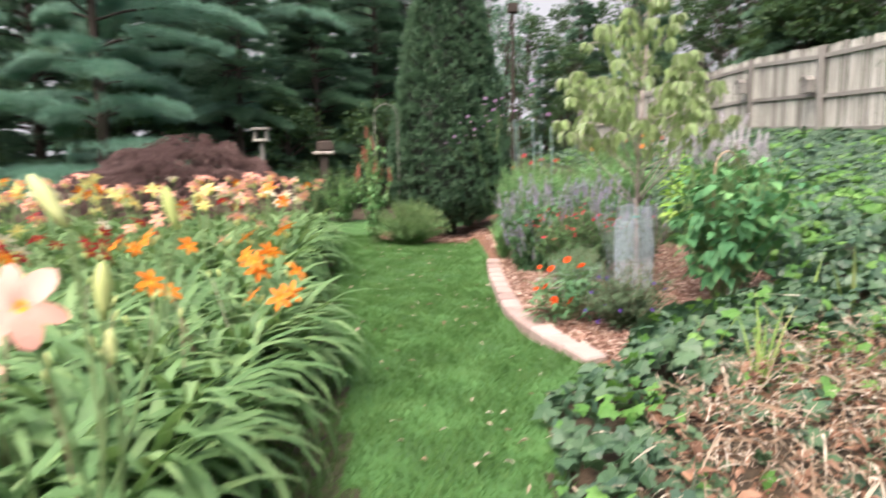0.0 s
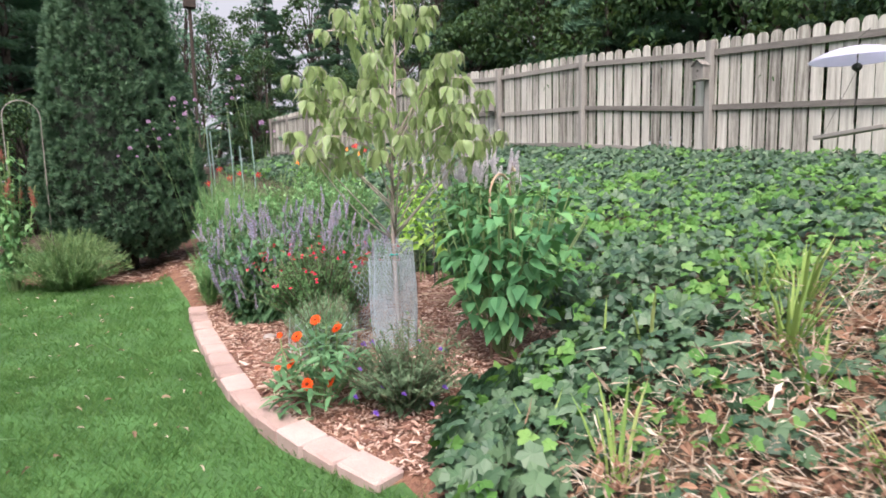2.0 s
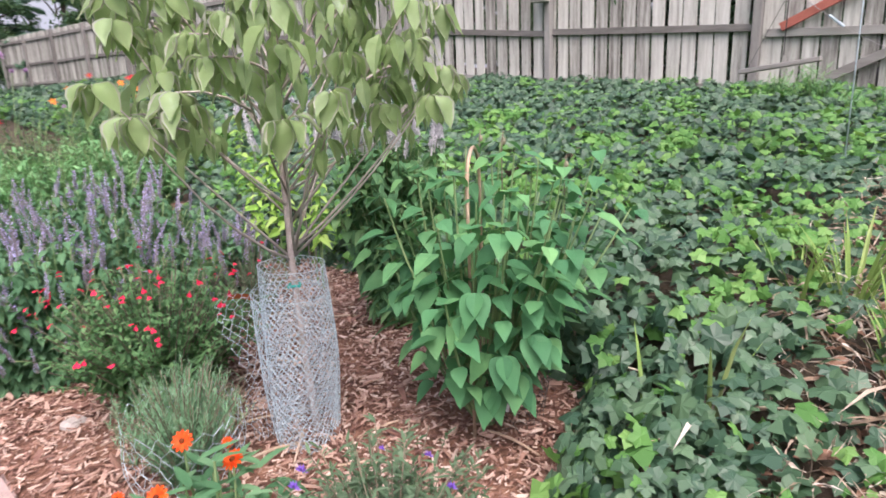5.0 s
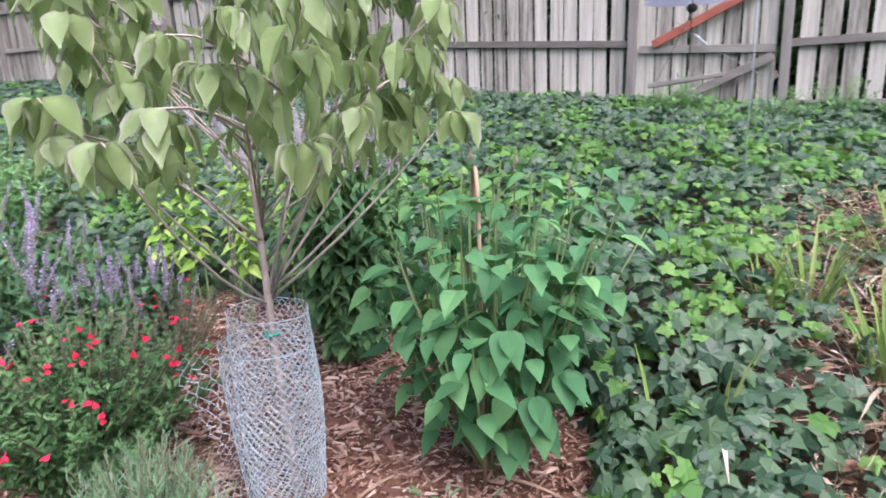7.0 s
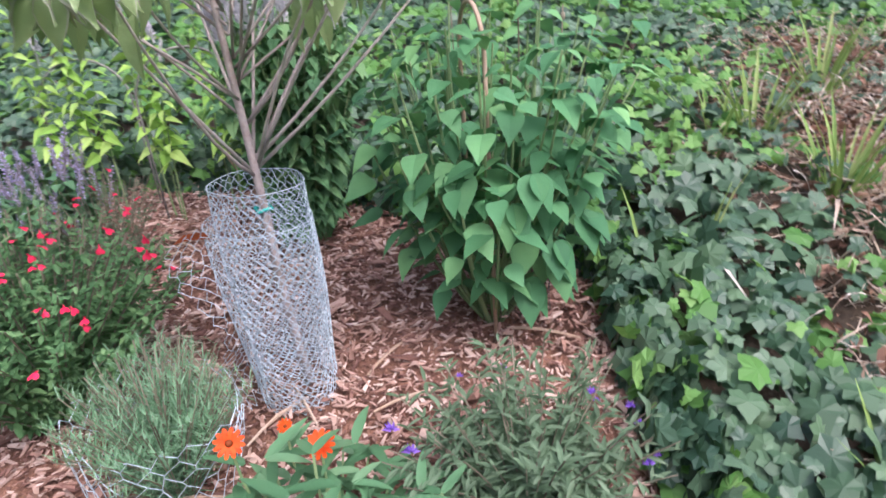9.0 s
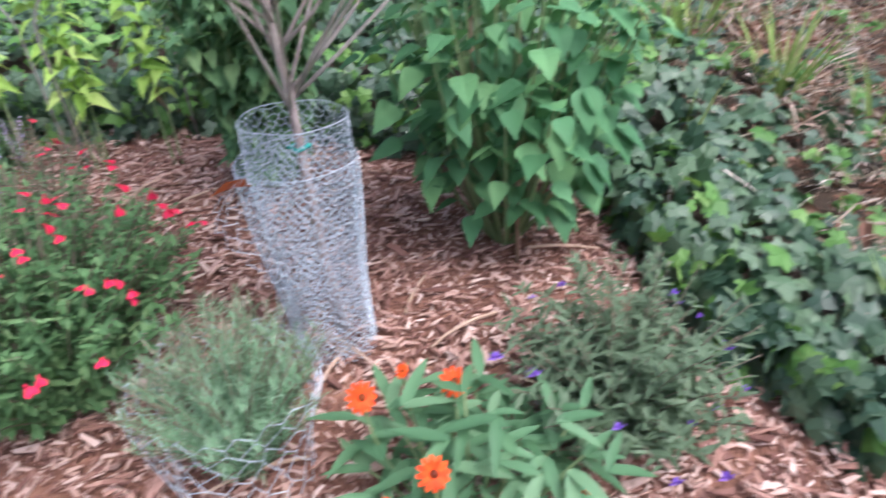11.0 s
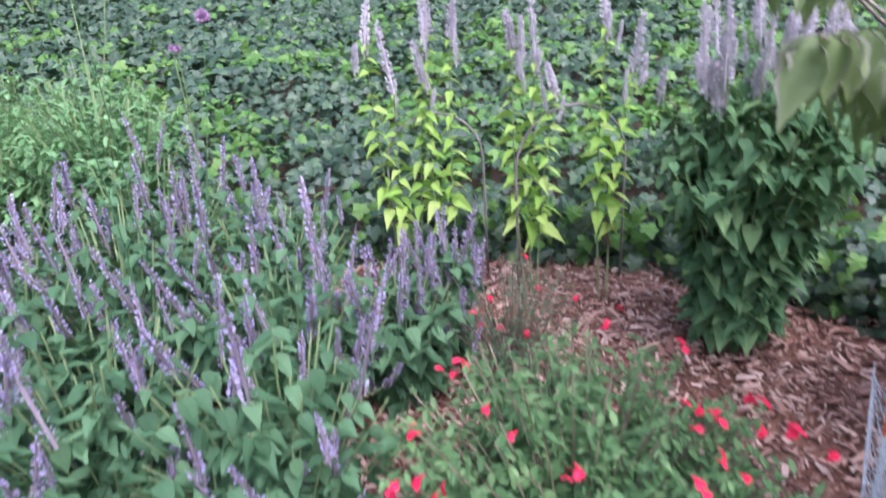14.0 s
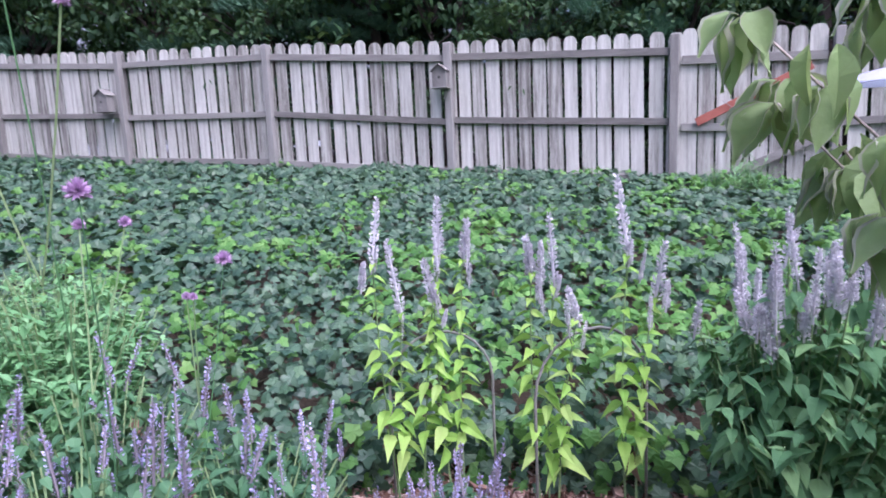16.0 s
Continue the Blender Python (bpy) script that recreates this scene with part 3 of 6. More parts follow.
def bough_tree(name, seed, h, reach, levels, tuft, per, mt, droop, low, label, category="tree", trunk_r=0.16, taper=0.75, vary=(0.55, 1.0)):
    """A conifer: tapered trunk, whorled limbs and tufts of needles along them."""
    g = np.random.default_rng(seed)
    ob = thing(name, (0, 0, 0), label, category, "woodland trees")
    z = np.linspace(-0.3, h, 8)
    pts = np.stack((g.normal(0, 0.05, 8).cumsum() * 0.6, g.normal(0, 0.05, 8).cumsum() * 0.6, z), 1)
    part("trunk", tube(pts, np.linspace(trunk_r, 0.02, 8), 7), TRUNK, ob, smooth=True)
    limbs, tp, td, ts = [], [], [], []
    for i in range(levels):
        zz = low + (h - low) * (i / levels) ** 0.9
        r = reach * (1 - taper * (zz / h)) * g.uniform(0.7, 1.15)
        a0 = g.uniform(0, 6.28)
        for k in range(5):
            a = a0 + k * 1.2566 + g.normal(0, 0.25)
            rr = r * g.uniform(*vary)
            zj = zz + g.normal(0, 0.22)
            dj = droop * g.uniform(-0.8, 1.5)
            out = np.array((math.cos(a), math.sin(a), 0))
            p = curve_points((0, 0, zj), out * rr + (0, 0, zj - dj * rr), (0, 0, 0.12 * rr), 6)
            limbs.append(tube(p, np.linspace(0.035, 0.006, 6), 4))
            n = int(per * rr)
            u = g.uniform(0.18, 1.0, n) ** 0.8
            q = np.stack([np.interp(u, np.linspace(0, 1, 6), p[:, j]) for j in range(3)], 1)
            side = np.stack((-out[1] * np.ones(n), out[0] * np.ones(n), np.zeros(n)), 1) * (g.normal(0, 0.2, n) * rr * (1.15 - u))[:, None]
            tp.append(q + side + g.normal(0, 0.06, (n, 3)) * (1, 1, 0.6))
            td.append(out + side * 1.5 / max(rr, 0.1) + np.stack((np.zeros(n), np.zeros(n), g.normal(0.15, 0.3, n)), 1))
            ts.append(g.uniform(0.7, 1.3, n))
    part("branchwork", join(limbs), TRUNK, ob)
    tp, td, ts = np.concatenate(tp), np.concatenate(td), np.concatenate(ts)
    part("crown", scatter(tuft, tp, td, UP, ts), mt, ob)
    return ob


def leafy_tree(name, seed, h, reach, clumps, per, mt, label, low=0.6, size=0.14):
    """A broadleaved tree or tall shrub with an uneven crown of leaf clumps."""
    g = np.random.default_rng(seed)
    ob = thing(name, (0, 0, 0), label, "tree", "woodland trees")
    pts = curve_points((0, 0, -0.3), (g.normal(0, 0.3), g.normal(0, 0.3), h * 0.85), g.normal(0, 0.15, 3) * (1, 1, 0), 7)
    part("trunk", tube(pts, np.linspace(0.15, 0.03, 7), 7), TRUNK, ob, smooth=True)
    limbs, lp, ln, ls = [], [], [], []
    for i in range(clumps):
        zz = low + (h - low) * g.uniform(0, 1)
        a, r = g.uniform(0, 6.28), reach * math.sqrt(max(0.08, 1 - (2 * zz / h - 1) ** 2)) * g.uniform(0.35, 1.05)
        c = np.array((math.cos(a) * r, math.sin(a) * r, zz))
        if i % 2 == 0:
            limbs.append(tube(curve_points((0, 0, max(0.3, zz * 0.7)), c, (0, 0, 0.2), 5), np.linspace(0.035, 0.008, 5), 4))
        rad = g.uniform(0.3, 0.65)
        e = unit(g.normal(size=(per, 3)))
        lp.append(c + e * rad * g.uniform(0.5, 1.0, (per, 1)) * (1, 1, 0.7))
        ln.append(e * 0.6 + UP * 0.8 + g.normal(0, 0.3, (per, 3)))
        ls.append(g.uniform(0.7, 1.3, per) * size)
    lp, ln, ls = np.concatenate(lp), np.concatenate(ln), np.concatenate(ls)
    part("branchwork", join(limbs), TRUNK, ob)
    d = np.cross(ln, g.normal(size=ln.shape)) - 0.5 * UP
    part("crown", scatter(leaf([(0, 0.02), (0.3, 0.27), (0.7, 0.2), (1, 0.01)], 0.25, 0.1), lp, d, ln, ls), mt, ob)
    return ob


TUFT_PINE = spray_tpl(26, 0.17, 0.004, 1.25, 1)
TUFT_DARK = spray_tpl(16, 0.2, 0.009, 0.9, 2)
TUFT_FIR = spray_tpl(16, 0.17, 0.009, 0.8, 3)
trees = {
    "pine": bough_tree("white_pine", 11, 8.5, 3.4, 10, TUFT_PINE, 150, PINE, 0.02, 1.0, "white pine with layered blue-green boughs", taper=0.4, vary=(0.3, 1.1)),
    "dark": bough_tree("conifer", 12, 10.0, 3.2, 22, TUFT_DARK, 70, DARKCON, 0.16, 0.5, "tall dark conifer at the wood's edge"),
    "dark2": bough_tree("conifer", 13, 9.0, 2.8, 20, TUFT_FIR, 75, DARKCON, 0.22, 0.3, "tall dark conifer at the wood's edge"),
    "leafy": leafy_tree("broadleaf_tree", 14, 7.5, 2.2, 90, 80, WOODLEAF, "dark broadleaved tree behind the fence"),
    "shrub": leafy_tree("tall_shrub", 15, 4.2, 1.7, 70, 80, WOODLEAF, "dense green shrub at the wood's edge", 0.2, 0.12),
    "thin": leafy_tree("slender_tree", 16, 10.0, 1.6, 46, 40, DARKCON, "slender tree with a sparse crown against the sky", 2.5, 0.16),
}
rt = np.random.default_rng(21)
SPOTS = {
    "pine": [(-6.6, 12.6, 0.95, 20), (-10.2, 11.0, 1.0, 200), (-5.4, 17.0, 1.05, 110), (-13.5, 8.5, 1.0, 70)],
    "dark": [(-10.5, 17, 1.0, 0), (-3.0, 17.0, 0.85, 190), (-4.6, 15.2, 0.7, 30), (-7.6, 16.0, 0.9, 250), (-8.8, 25.5, 1.15, 15), (-12.5, 25, 1.15, 75), (-5.6, 29, 1.2, 140), (-16.5, 24, 1.2, 210), (-18, 17, 1.2, 300), (-2.6, 28, 1.1, 250), (-20.5, 20, 1.3, 120), (-6.8, 19, 1.05, 90), (-3.8, 21.5, 1.0, 40), (-0.6, 21, 1.05, 10), (10.5, 30.0, 1.0, 55), (12.6, 22, 1.0, 60), (12.2, 14.5, 1.0, 100), (12.4, 8.5, 1.05, 150),
             (12.3, 3.0, 1.0, 260), (12.5, -3.5, 1.0, 310), (-14, 14, 1.1, 33), (-13, 21, 1.1, 33), (16.5, 19, 1.1, 80), (16.5, 6, 1.1, 90), (16.5, 0, 1.1, 190), (16.5, 12, 1.1, 30)],
    "dark2": [(-8.4, 21, 1.1, 0), (-5.0, 24, 1.1, 60), (-1.8, 24.5, 1.1, 130), (-1.6, 18.6, 0.9, 20), (13.8, 26, 1.1, 200), (10.6, 17.8, 0.9, 230), (10.7, 11.4, 0.95, 20), (10.6, 5.6, 0.9, 280),
              (10.8, 0.2, 0.95, 30), (11.0, -7, 1.0, 70), (6.8, 36.5, 0.75, 10), (14.5, -9, 1.1, 0), (-16, 5, 1.1, 0), (-15, -3, 1.1, 0), (9.2, 38, 1.1, 90), (3.6, 44, 0.8, 33)],
    "leafy": [(10.6, 20.5, 0.9, 0), (11.2, 24.0, 0.9, 60), (10.3, 14.2, 0.75, 120), (10.6, 8.6, 0.8, 33), (10.3, 2.4, 0.8, 200), (8.0, 35.5, 0.8, 45), (10.2, -2.6, 0.8, 0), (9.4, 41, 1.35, 200), (11.8, 38, 1.3, 20), (6.9, 44, 1.2, 90), (5.2, 39, 0.75, 70), (14, 33, 1.1, 9),
              (-9, -9, 1, 0), (-3, -13, 1, 90), (4, -12, 1, 180), (10, -12, 1, 270), (-14, -10, 1.2, 40)],
    "shrub": [(-7.2, 15.0, 0.8, 0), (-3.6, 15.6, 0.7, 70), (-1.2, 15.5, 0.62, 130), (9.6, 27, 0.8, 0), (10.0, 17.2, 0.9, 200), (9.9, 11.6, 0.85, 20), (9.8, 6.8, 0.8, 310), (10.0, 4.6, 0.8, 90), (9.9, 0.9, 0.8, 50),
              (-10.8, 13.4, 0.8, 250), (1.0, 22, 0.7, 20), (7.4, 33.8, 0.7, 280), (4.2, 36, 0.5, 280), (2.2, 36, 0.5, 80), (11.2, -1.0, 1.2, 10), (11.4, 2.0, 1.25, 75), (11.3, 4.6, 1.2, 140), (11.5, 7.0, 1.3, 210), (11.3, 9.8, 1.2, 300), (11.4, 12.6, 1.3, 25), (11.3, 15.6, 1.25, 95), (11.6, 18.6, 1.3, 160), (11.5, -4.2, 1.3, 230), (13.6, 10.6, 1.6, 40), (13.6, 5.0, 1.6, 120), (13.6, 0.4, 1.6, 200), (13.6, 16.4, 1.6, 280)],
    "thin": [(1.6, 27, 0.9, 0), (2.9, 31, 1.0, 60), (4.3, 34, 0.95, 150), (3.2, 39, 1.1, 250)],
}
for key, spots in SPOTS.items():
    for i, (x, y, s, a) in enumerate(spots):
        src = trees[key]
        at = Matrix.Translation((x, y, float(height(x, y)))) @ Matrix.Rotation(radians(a), 4, "Z")
        if i == 0:
            src.matrix_basis = at
            src.scale = (s, s, s)
        else:
            c = copy_thing(src, at)
            c.scale = (s, s, s * rt.uniform(0.92, 1.08))

# ---- yew ----
rg = np.random.default_rng(3)
YZ, YR = (0.17, 0.3, 0.6, 1.12, 1.9, 2.7, 3.5, 4.3, 5.0, 5.4), (0.22, 0.54, 0.79, 0.83, 0.74, 0.59, 0.43, 0.28, 0.13, 0.03)
yew = thing("yew_tree", (0.24, 9.3, float(height(0.24, 9.3))), "clipped conical yew with dense dark green foliage", "tree")
part("trunk", tube([(0, 0, -0.2), (0.02, 0, 0.5), (0, 0, 2.5)], (0.09, 0.08, 0.03), 7), TRUNK, yew)
# added closed shell that fills the crown and darkens gaps between shoots
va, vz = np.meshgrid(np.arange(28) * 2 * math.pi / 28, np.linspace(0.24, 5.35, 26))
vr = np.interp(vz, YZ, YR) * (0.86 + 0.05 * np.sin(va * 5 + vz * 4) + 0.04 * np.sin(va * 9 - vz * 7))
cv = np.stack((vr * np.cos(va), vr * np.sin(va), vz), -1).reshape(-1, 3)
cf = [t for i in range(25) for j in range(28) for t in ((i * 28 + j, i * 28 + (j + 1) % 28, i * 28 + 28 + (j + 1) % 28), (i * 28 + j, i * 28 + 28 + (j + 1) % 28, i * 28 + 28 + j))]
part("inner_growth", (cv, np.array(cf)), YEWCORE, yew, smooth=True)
n = 3400
zz = rg.uniform(0.18, 5.4, n * 3)
keep = rg.uniform(0, 0.85, n * 3) < np.interp(zz, YZ, YR)
zz = zz[keep][:n]
aa = rg.uniform(0, 2 * math.pi, len(zz))
lump = 1 + 0.04 * np.sin(aa * 5 + zz * 4) + 0.06 * np.sin(aa * 11 - zz * 9) * np.sin(zz * 13 + aa * 3)
rr = np.interp(zz, YZ, YR) * lump * rg.uniform(0.9, 1.04, len(zz))
out = np.stack((np.cos(aa), np.sin(aa), np.zeros(len(zz))), 1)
# each shoot end is a small rounded bunch of needle sprays
bunch = unit(out[:, None] + rg.normal(0, 0.75, (len(zz), 6, 3)))
at = (out * rr[:, None] + zz[:, None] * UP)[:, None] + bunch * 0.022
part("crown", scatter(spray_tpl(10, 0.07, 0.0075, 0.85, 7), at.reshape(-1, 3), bunch.reshape(-1, 3), UP, rg.uniform(0.7, 1.25, len(zz) * 6)), YEW, yew)

# ---- weeping maple ----
maple = thing("weeping_maple", (-4.0, 9.6, float(height(-4.0, 9.6))), "low weeping Japanese maple with purple-brown foliage", "shrub")
mr, mh = 2.2, 1.5
for k in range(5):
    a = k * 1.3
    part("branch", tube(curve_points((0, 0, -0.1), (math.cos(a) * 1.1, math.sin(a) * 1.1, 0.9), (0, 0, 0.35), 6), np.linspace(0.06, 0.015, 6), 5), TRUNK, maple)
n = 17000
u, aa = np.sqrt(rg.uniform(0, 1, n)), rg.uniform(0, 2 * math.pi, n)
tier = 0.07 * np.sin(u * 24 + 2.0 * np.sin(aa * 3)) + 0.05 * np.sin(aa * 7)
zt = mh * np.maximum(0, 1 - (u * 0.97) ** 1.7) ** 0.8 + tier
px = np.stack((u * mr * np.cos(aa) + 0.5 * (1 - u) - 0.1, u * mr * np.sin(aa) * 0.85, np.maximum(0.06, zt - rg.uniform(0, 0.3, n) ** 1.5)), 1)
o2 = np.stack((np.cos(aa), np.sin(aa), -0.35 - u), 1) + rg.normal(0, 0.3, (n, 3))
part("crown", scatter(spray_tpl(7, 0.11, 0.006, 0.7, 9), px, o2, UP, rg.uniform(0.7, 1.3, n)), MAPLE, maple)

# ---- young dogwood ----
H = lambda x, y: float(height(x, y))
rd = np.random.default_rng(31)
TX, TY = 1.325, 4.14
dog = thing("dogwood_sapling", (TX, TY, H(TX, TY)), "young dogwood with drooping pale green leaves in a wire guard", "tree")
part("trunk", tube([(0.03, -0.02, -0.1), (0.01, 0, 0.3), (0, 0, 0.64), (0.02, 0.03, 1.0), (0.05, 0.02, 1.5), (0.06, 0.03, 2.0)], (0.016, 0.014, 0.0105, 0.008, 0.006, 0.0035), 7), BARK, dog, smooth=True)
DOG_PROFILE = [(0, 0.012), (0.12, 0.085), (0.26, 0.185), (0.42, 0.23), (0.6, 0.195), (0.77, 0.115), (0.9, 0.045), (1, 0.004)]


def hanging_leaf(bend, fold, wave, curl):
    """A leaf that leaves its twig level, turns over and hangs, with curled pale margins."""
    v, f, m = [], [], []
    for i, (t, w) in enumerate(DOG_PROFILE):
        k = min(1.0, t / bend)
        y = bend * 0.75 * math.sin(k * 1.57) + 0.22 * max(0.0, t - bend)
        z = -bend * 0.45 * (1 - math.cos(k * 1.57)) - 0.97 * max(0.0, t - bend)
        u = wave * math.sin(i * 2.1)
        for c in (-1, -0.91, 0, 0.91, 1):
            out = fold * abs(c) * w + u * c + (curl * w if abs(c) == 1 else 0)
            v.append((c * w, y + out * (1 - 0.3 * (1 - k)), z + out * (1 - k)))
    for i in range(len(DOG_PROFILE) - 1):
        for c in range(4):
            a, b = 5 * i + c, 5 * i + 5 + c
            f += [(a, a + 1, b + 1), (a, b + 1, b)]
            m += [1 if c in (0, 3) else 0] * 2
    return np.array(v), np.array(f), np.array(m)


LEAF_DOG = []
for bend, fo, wv, cu in ((0.3, -0.25, 0.02, 0.2), (0.4, -0.5, 0.03, 0.3), (0.5, 0.1, 0.025, 0.2), (0.25, -0.8, 0.035, 0.4)):
    lv, lf, lm = hanging_leaf(bend, fo, wv, cu)
    LEAF_DOG.append(mesh_of("leaf", lv, lf, [DOGLEAF, DOGEDGE], lm, True))
tips, joints = [], []
# limbs: start height on the trunk, angle, reach, end height
BOUGHS = [(0.62, 186, 0.6, 1.06), (0.62, 205, 0.55, 0.98), (0.64, 228, 0.5, 0.96), (0.64, 255, 0.5, 1.02), (0.64, 285, 0.55, 1.0), (0.66, 312, 0.52, 1.08), (0.66, 345, 0.5, 1.05), (0.68, 20, 0.42, 1.12),
          (0.72, 60, 0.3, 1.25), (0.8, 190, 0.5, 1.25), (0.84, 210, 0.5, 1.24), (0.86, 245, 0.52, 1.28), (0.88, 280, 0.5, 1.3), (0.9, 318, 0.46, 1.34), (0.95, 10, 0.4, 1.42),
          (0.95, 104, 0.56, 1.48), (0.97, 97, 0.58, 1.56), (1.0, 90, 0.52, 1.44), (1.0, 185, 0.5, 1.5), (0.75, 265, 0.35, 1.12), (0.75, 300, 0.35, 1.15), (0.9, 230, 0.34, 1.4), (0.85, 335, 0.34, 1.25), (1.05, 285, 0.25, 1.45), (1.1, 20, 0.25, 1.55), (1.05, 222, 0.46, 1.52), (1.1, 268, 0.42, 1.54), (1.15, 305, 0.36, 1.58), (1.15, 350, 0.3, 1.62), (1.2, 95, 0.42, 1.7), (1.05, 166, 0.52, 1.49), (1.1, 158, 0.4, 1.44), (0.8, 142, 0.46, 1.02), (0.76, 134, 0.36, 1.0), (0.85, 326, 0.52, 1.06),
          (1.3, 60, 0.3, 1.7), (1.35, 200, 0.36, 1.76), (1.45, 250, 0.28, 1.78), (1.5, 140, 0.28, 1.84), (1.55, 10, 0.2, 1.86), (1.62, 110, 0.2, 1.94), (1.7, 300, 0.15, 1.94), (1.75, 220, 0.14, 2.02), (1.85, 40, 0.1, 2.08)]
for z0, a, r, z1 in BOUGHS:
    a = radians(a + rd.normal(0, 8))
    r *= rd.uniform(0.92, 1.08)
    z1 += 0.13 * max(0.0, min(1.0, (1.45 - z1) / 0.3))
    s, e = np.array((0.02, 0.01, z0)), np.array((0.04 + math.cos(a) * r, math.sin(a) * r, z1))
    p = curve_points(s, e, (math.cos(a) * 0.02, math.sin(a) * 0.02, 0.05 * rd.uniform(-1, 1)), 6)
    part("branch", tube(p, np.linspace(0.0038 if z0 > 0.75 else 0.005, 0.0018, 6), 5), BARK, dog, smooth=True)
    tips.append((p[-1], a))
    if z0 > 0.7:
        tips.append((p[-2] + rd.normal(0, 0.02, 3), a + rd.choice((-1, 1)) * 0.7))
    if z0 > 0.7:
        joints += [p[3], p[4] + (0, 0, 0.02)]
    if r > 0.33 and z0 > 0.7:
        k = rd.choice((-1, 1))
        q = p[3] + np.array((math.cos(a + k), math.sin(a + k), 0.3)) * 0.18
        part("twig", tube(curve_points(p[3], q, (0, 0, 0.02), 4), (0.005, 0.004, 0.003, 0.002), 4), BARK, dog)
        tips.append((q, a + k))
tips.append((np.array((0.06, 0.03, 2.03)), 1.0))
# leaves on short spurs in the inner crown
sp, sd, sn, ss = [], [], [], []
for p in joints:
    if math.hypot(p[0], p[1]) > 0.12:
        for k in range(6):
            b = k * 1.05 + rd.normal(0, 0.3)
            o = np.array((math.cos(b), math.sin(b), 0))
            sp.append(p + o * 0.03 + rd.normal(0, 0.015, 3))
            sd.append(o * rd.uniform(0.3, 0.9) - UP * rd.uniform(0.5, 1.2))
            sn.append(o + UP * 0.9 + rd.normal(0, 0.2, 3))
            ss.append(rd.uniform(0.07, 0.11))
stp = leaf([(0, 0.012), (0.1, 0.08), (0.28, 0.18), (0.48, 0.215), (0.7, 0.155), (0.88, 0.06), (1, 0.005)], 0.4, 0.7, 0.02)
part("foliage", scatter(stp, sp, np.array(sd), np.array(sn), np.array(ss)), DOGLEAF, dog)
for p, a in tips:
    a0 = rd.uniform(0, 6.28)
    for k in range(8 if rd.uniform() < 0.6 else 6):
        b = a0 + k * 1.05 + rd.normal(0, 0.25)
        o = np.array((math.cos(b), math.sin(b), 0))
        d = o + np.array((math.cos(a), math.sin(a), 0)) * 0.3 + UP * rd.normal(-0.1, 0.22)
        part("leaf", LEAF_DOG[rd.integers(4)], [DOGLEAF, DOGEDGE], dog, "", placed(p + o * 0.012, d, UP + rd.normal(0, 0.22, 3), rd.uniform(0.078, 0.125)))
part("tie", tube([(0.004, -0.022, 0.545), (0.024, 0.0, 0.545), (0, 0.024, 0.545), (-0.024, 0, 0.545), (0.004, -0.022, 0.547)], 0.005, 5), TAG, dog, "teal plastic ribbon tie")

# ---- chicken wire ----


def hex_wire(rows, cols, cell, place, r=0.0009, closed=True, drop=0.0, seed=0):
    """Twisted wire in six-sided cells, laid on a surface by place(u, v)."""
    g = np.random.default_rng(seed)
    jit = g.normal(0, 0.26, (rows + 1, cols * 2 + 2, 2))

    def node(i, j, k):
        jj = j % cols if closed else j
        u = (jj + (0.5 if i % 2 else 0.0)) / cols
        v = (i + (0.18 if k else -0.18)) / rows
        q = jit[i, (2 * jj + k) % (2 * cols + 2)]
        return np.array(place(u + q[0] * 0.5 / cols, min(1, max(0, v + q[1] * 0.5 / rows))))
    seg = []
    for i in range(rows + 1):
        for j in range(cols):
            if g.uniform() < drop:
                continue
            a, b = node(i, j, 0), node(i, j, 1)
            seg.append((a, b))
            if i < rows:
                for jj in ((j, j + 1) if i % 2 else (j - 1, j)):
                    if closed or 0 <= jj < cols:
                        seg.append((b, node(i + 1, jj, 0)))
    a, b = np.array([s[0] for s in seg]), np.array([s[1] for s in seg])
    ln = np.linalg.norm(b - a, axis=1)
    ok = (ln > 1e-5) & (ln < 4 * cell)
    a, b = a[ok], b[ok]
    t = np.arange(3) * 2 * math.pi / 3
    v = np.array([(math.cos(q), y, math.sin(q)) for y in (0, 1) for q in t])
    f = np.array([t3 for j in range(3) for t3 in ((j, (j + 1) % 3, 3 + (j + 1) % 3), (j, 3 + (j + 1) % 3, 3 + j))])
    x, y, z = axes(b - a, np.tile((0.37, 0.21, 0.9), (len(a), 1)))
    out = a[:, None] + r * (v[None, :, :1] * x[:, None] + v[None, :, 2:] * z[:, None]) + v[None, :, 1:2] * (b - a)[:, None]
    return out.reshape(-1, 3), (f[None] + (np.arange(len(a)) * 6)[:, None, None]).reshape(-1, 3)


def barrel(r0, r1, h, lean=(0, 0), wob=0.08, turns=1.0, phase=0.0):
    def put(u, v):
        a = phase + u * 2 * math.pi * turns
        r = (r0 + (r1 - r0) * v) * (1 + wob * math.sin(2 * a + 5 * v) + 0.4 * wob * math.sin(5 * a - 3 * v)) + 0.012 * (turns - 1) * u
        return (r * math.cos(a) + lean[0] * v, r * math.sin(a) + lean[1] * v, v * h)
    return put


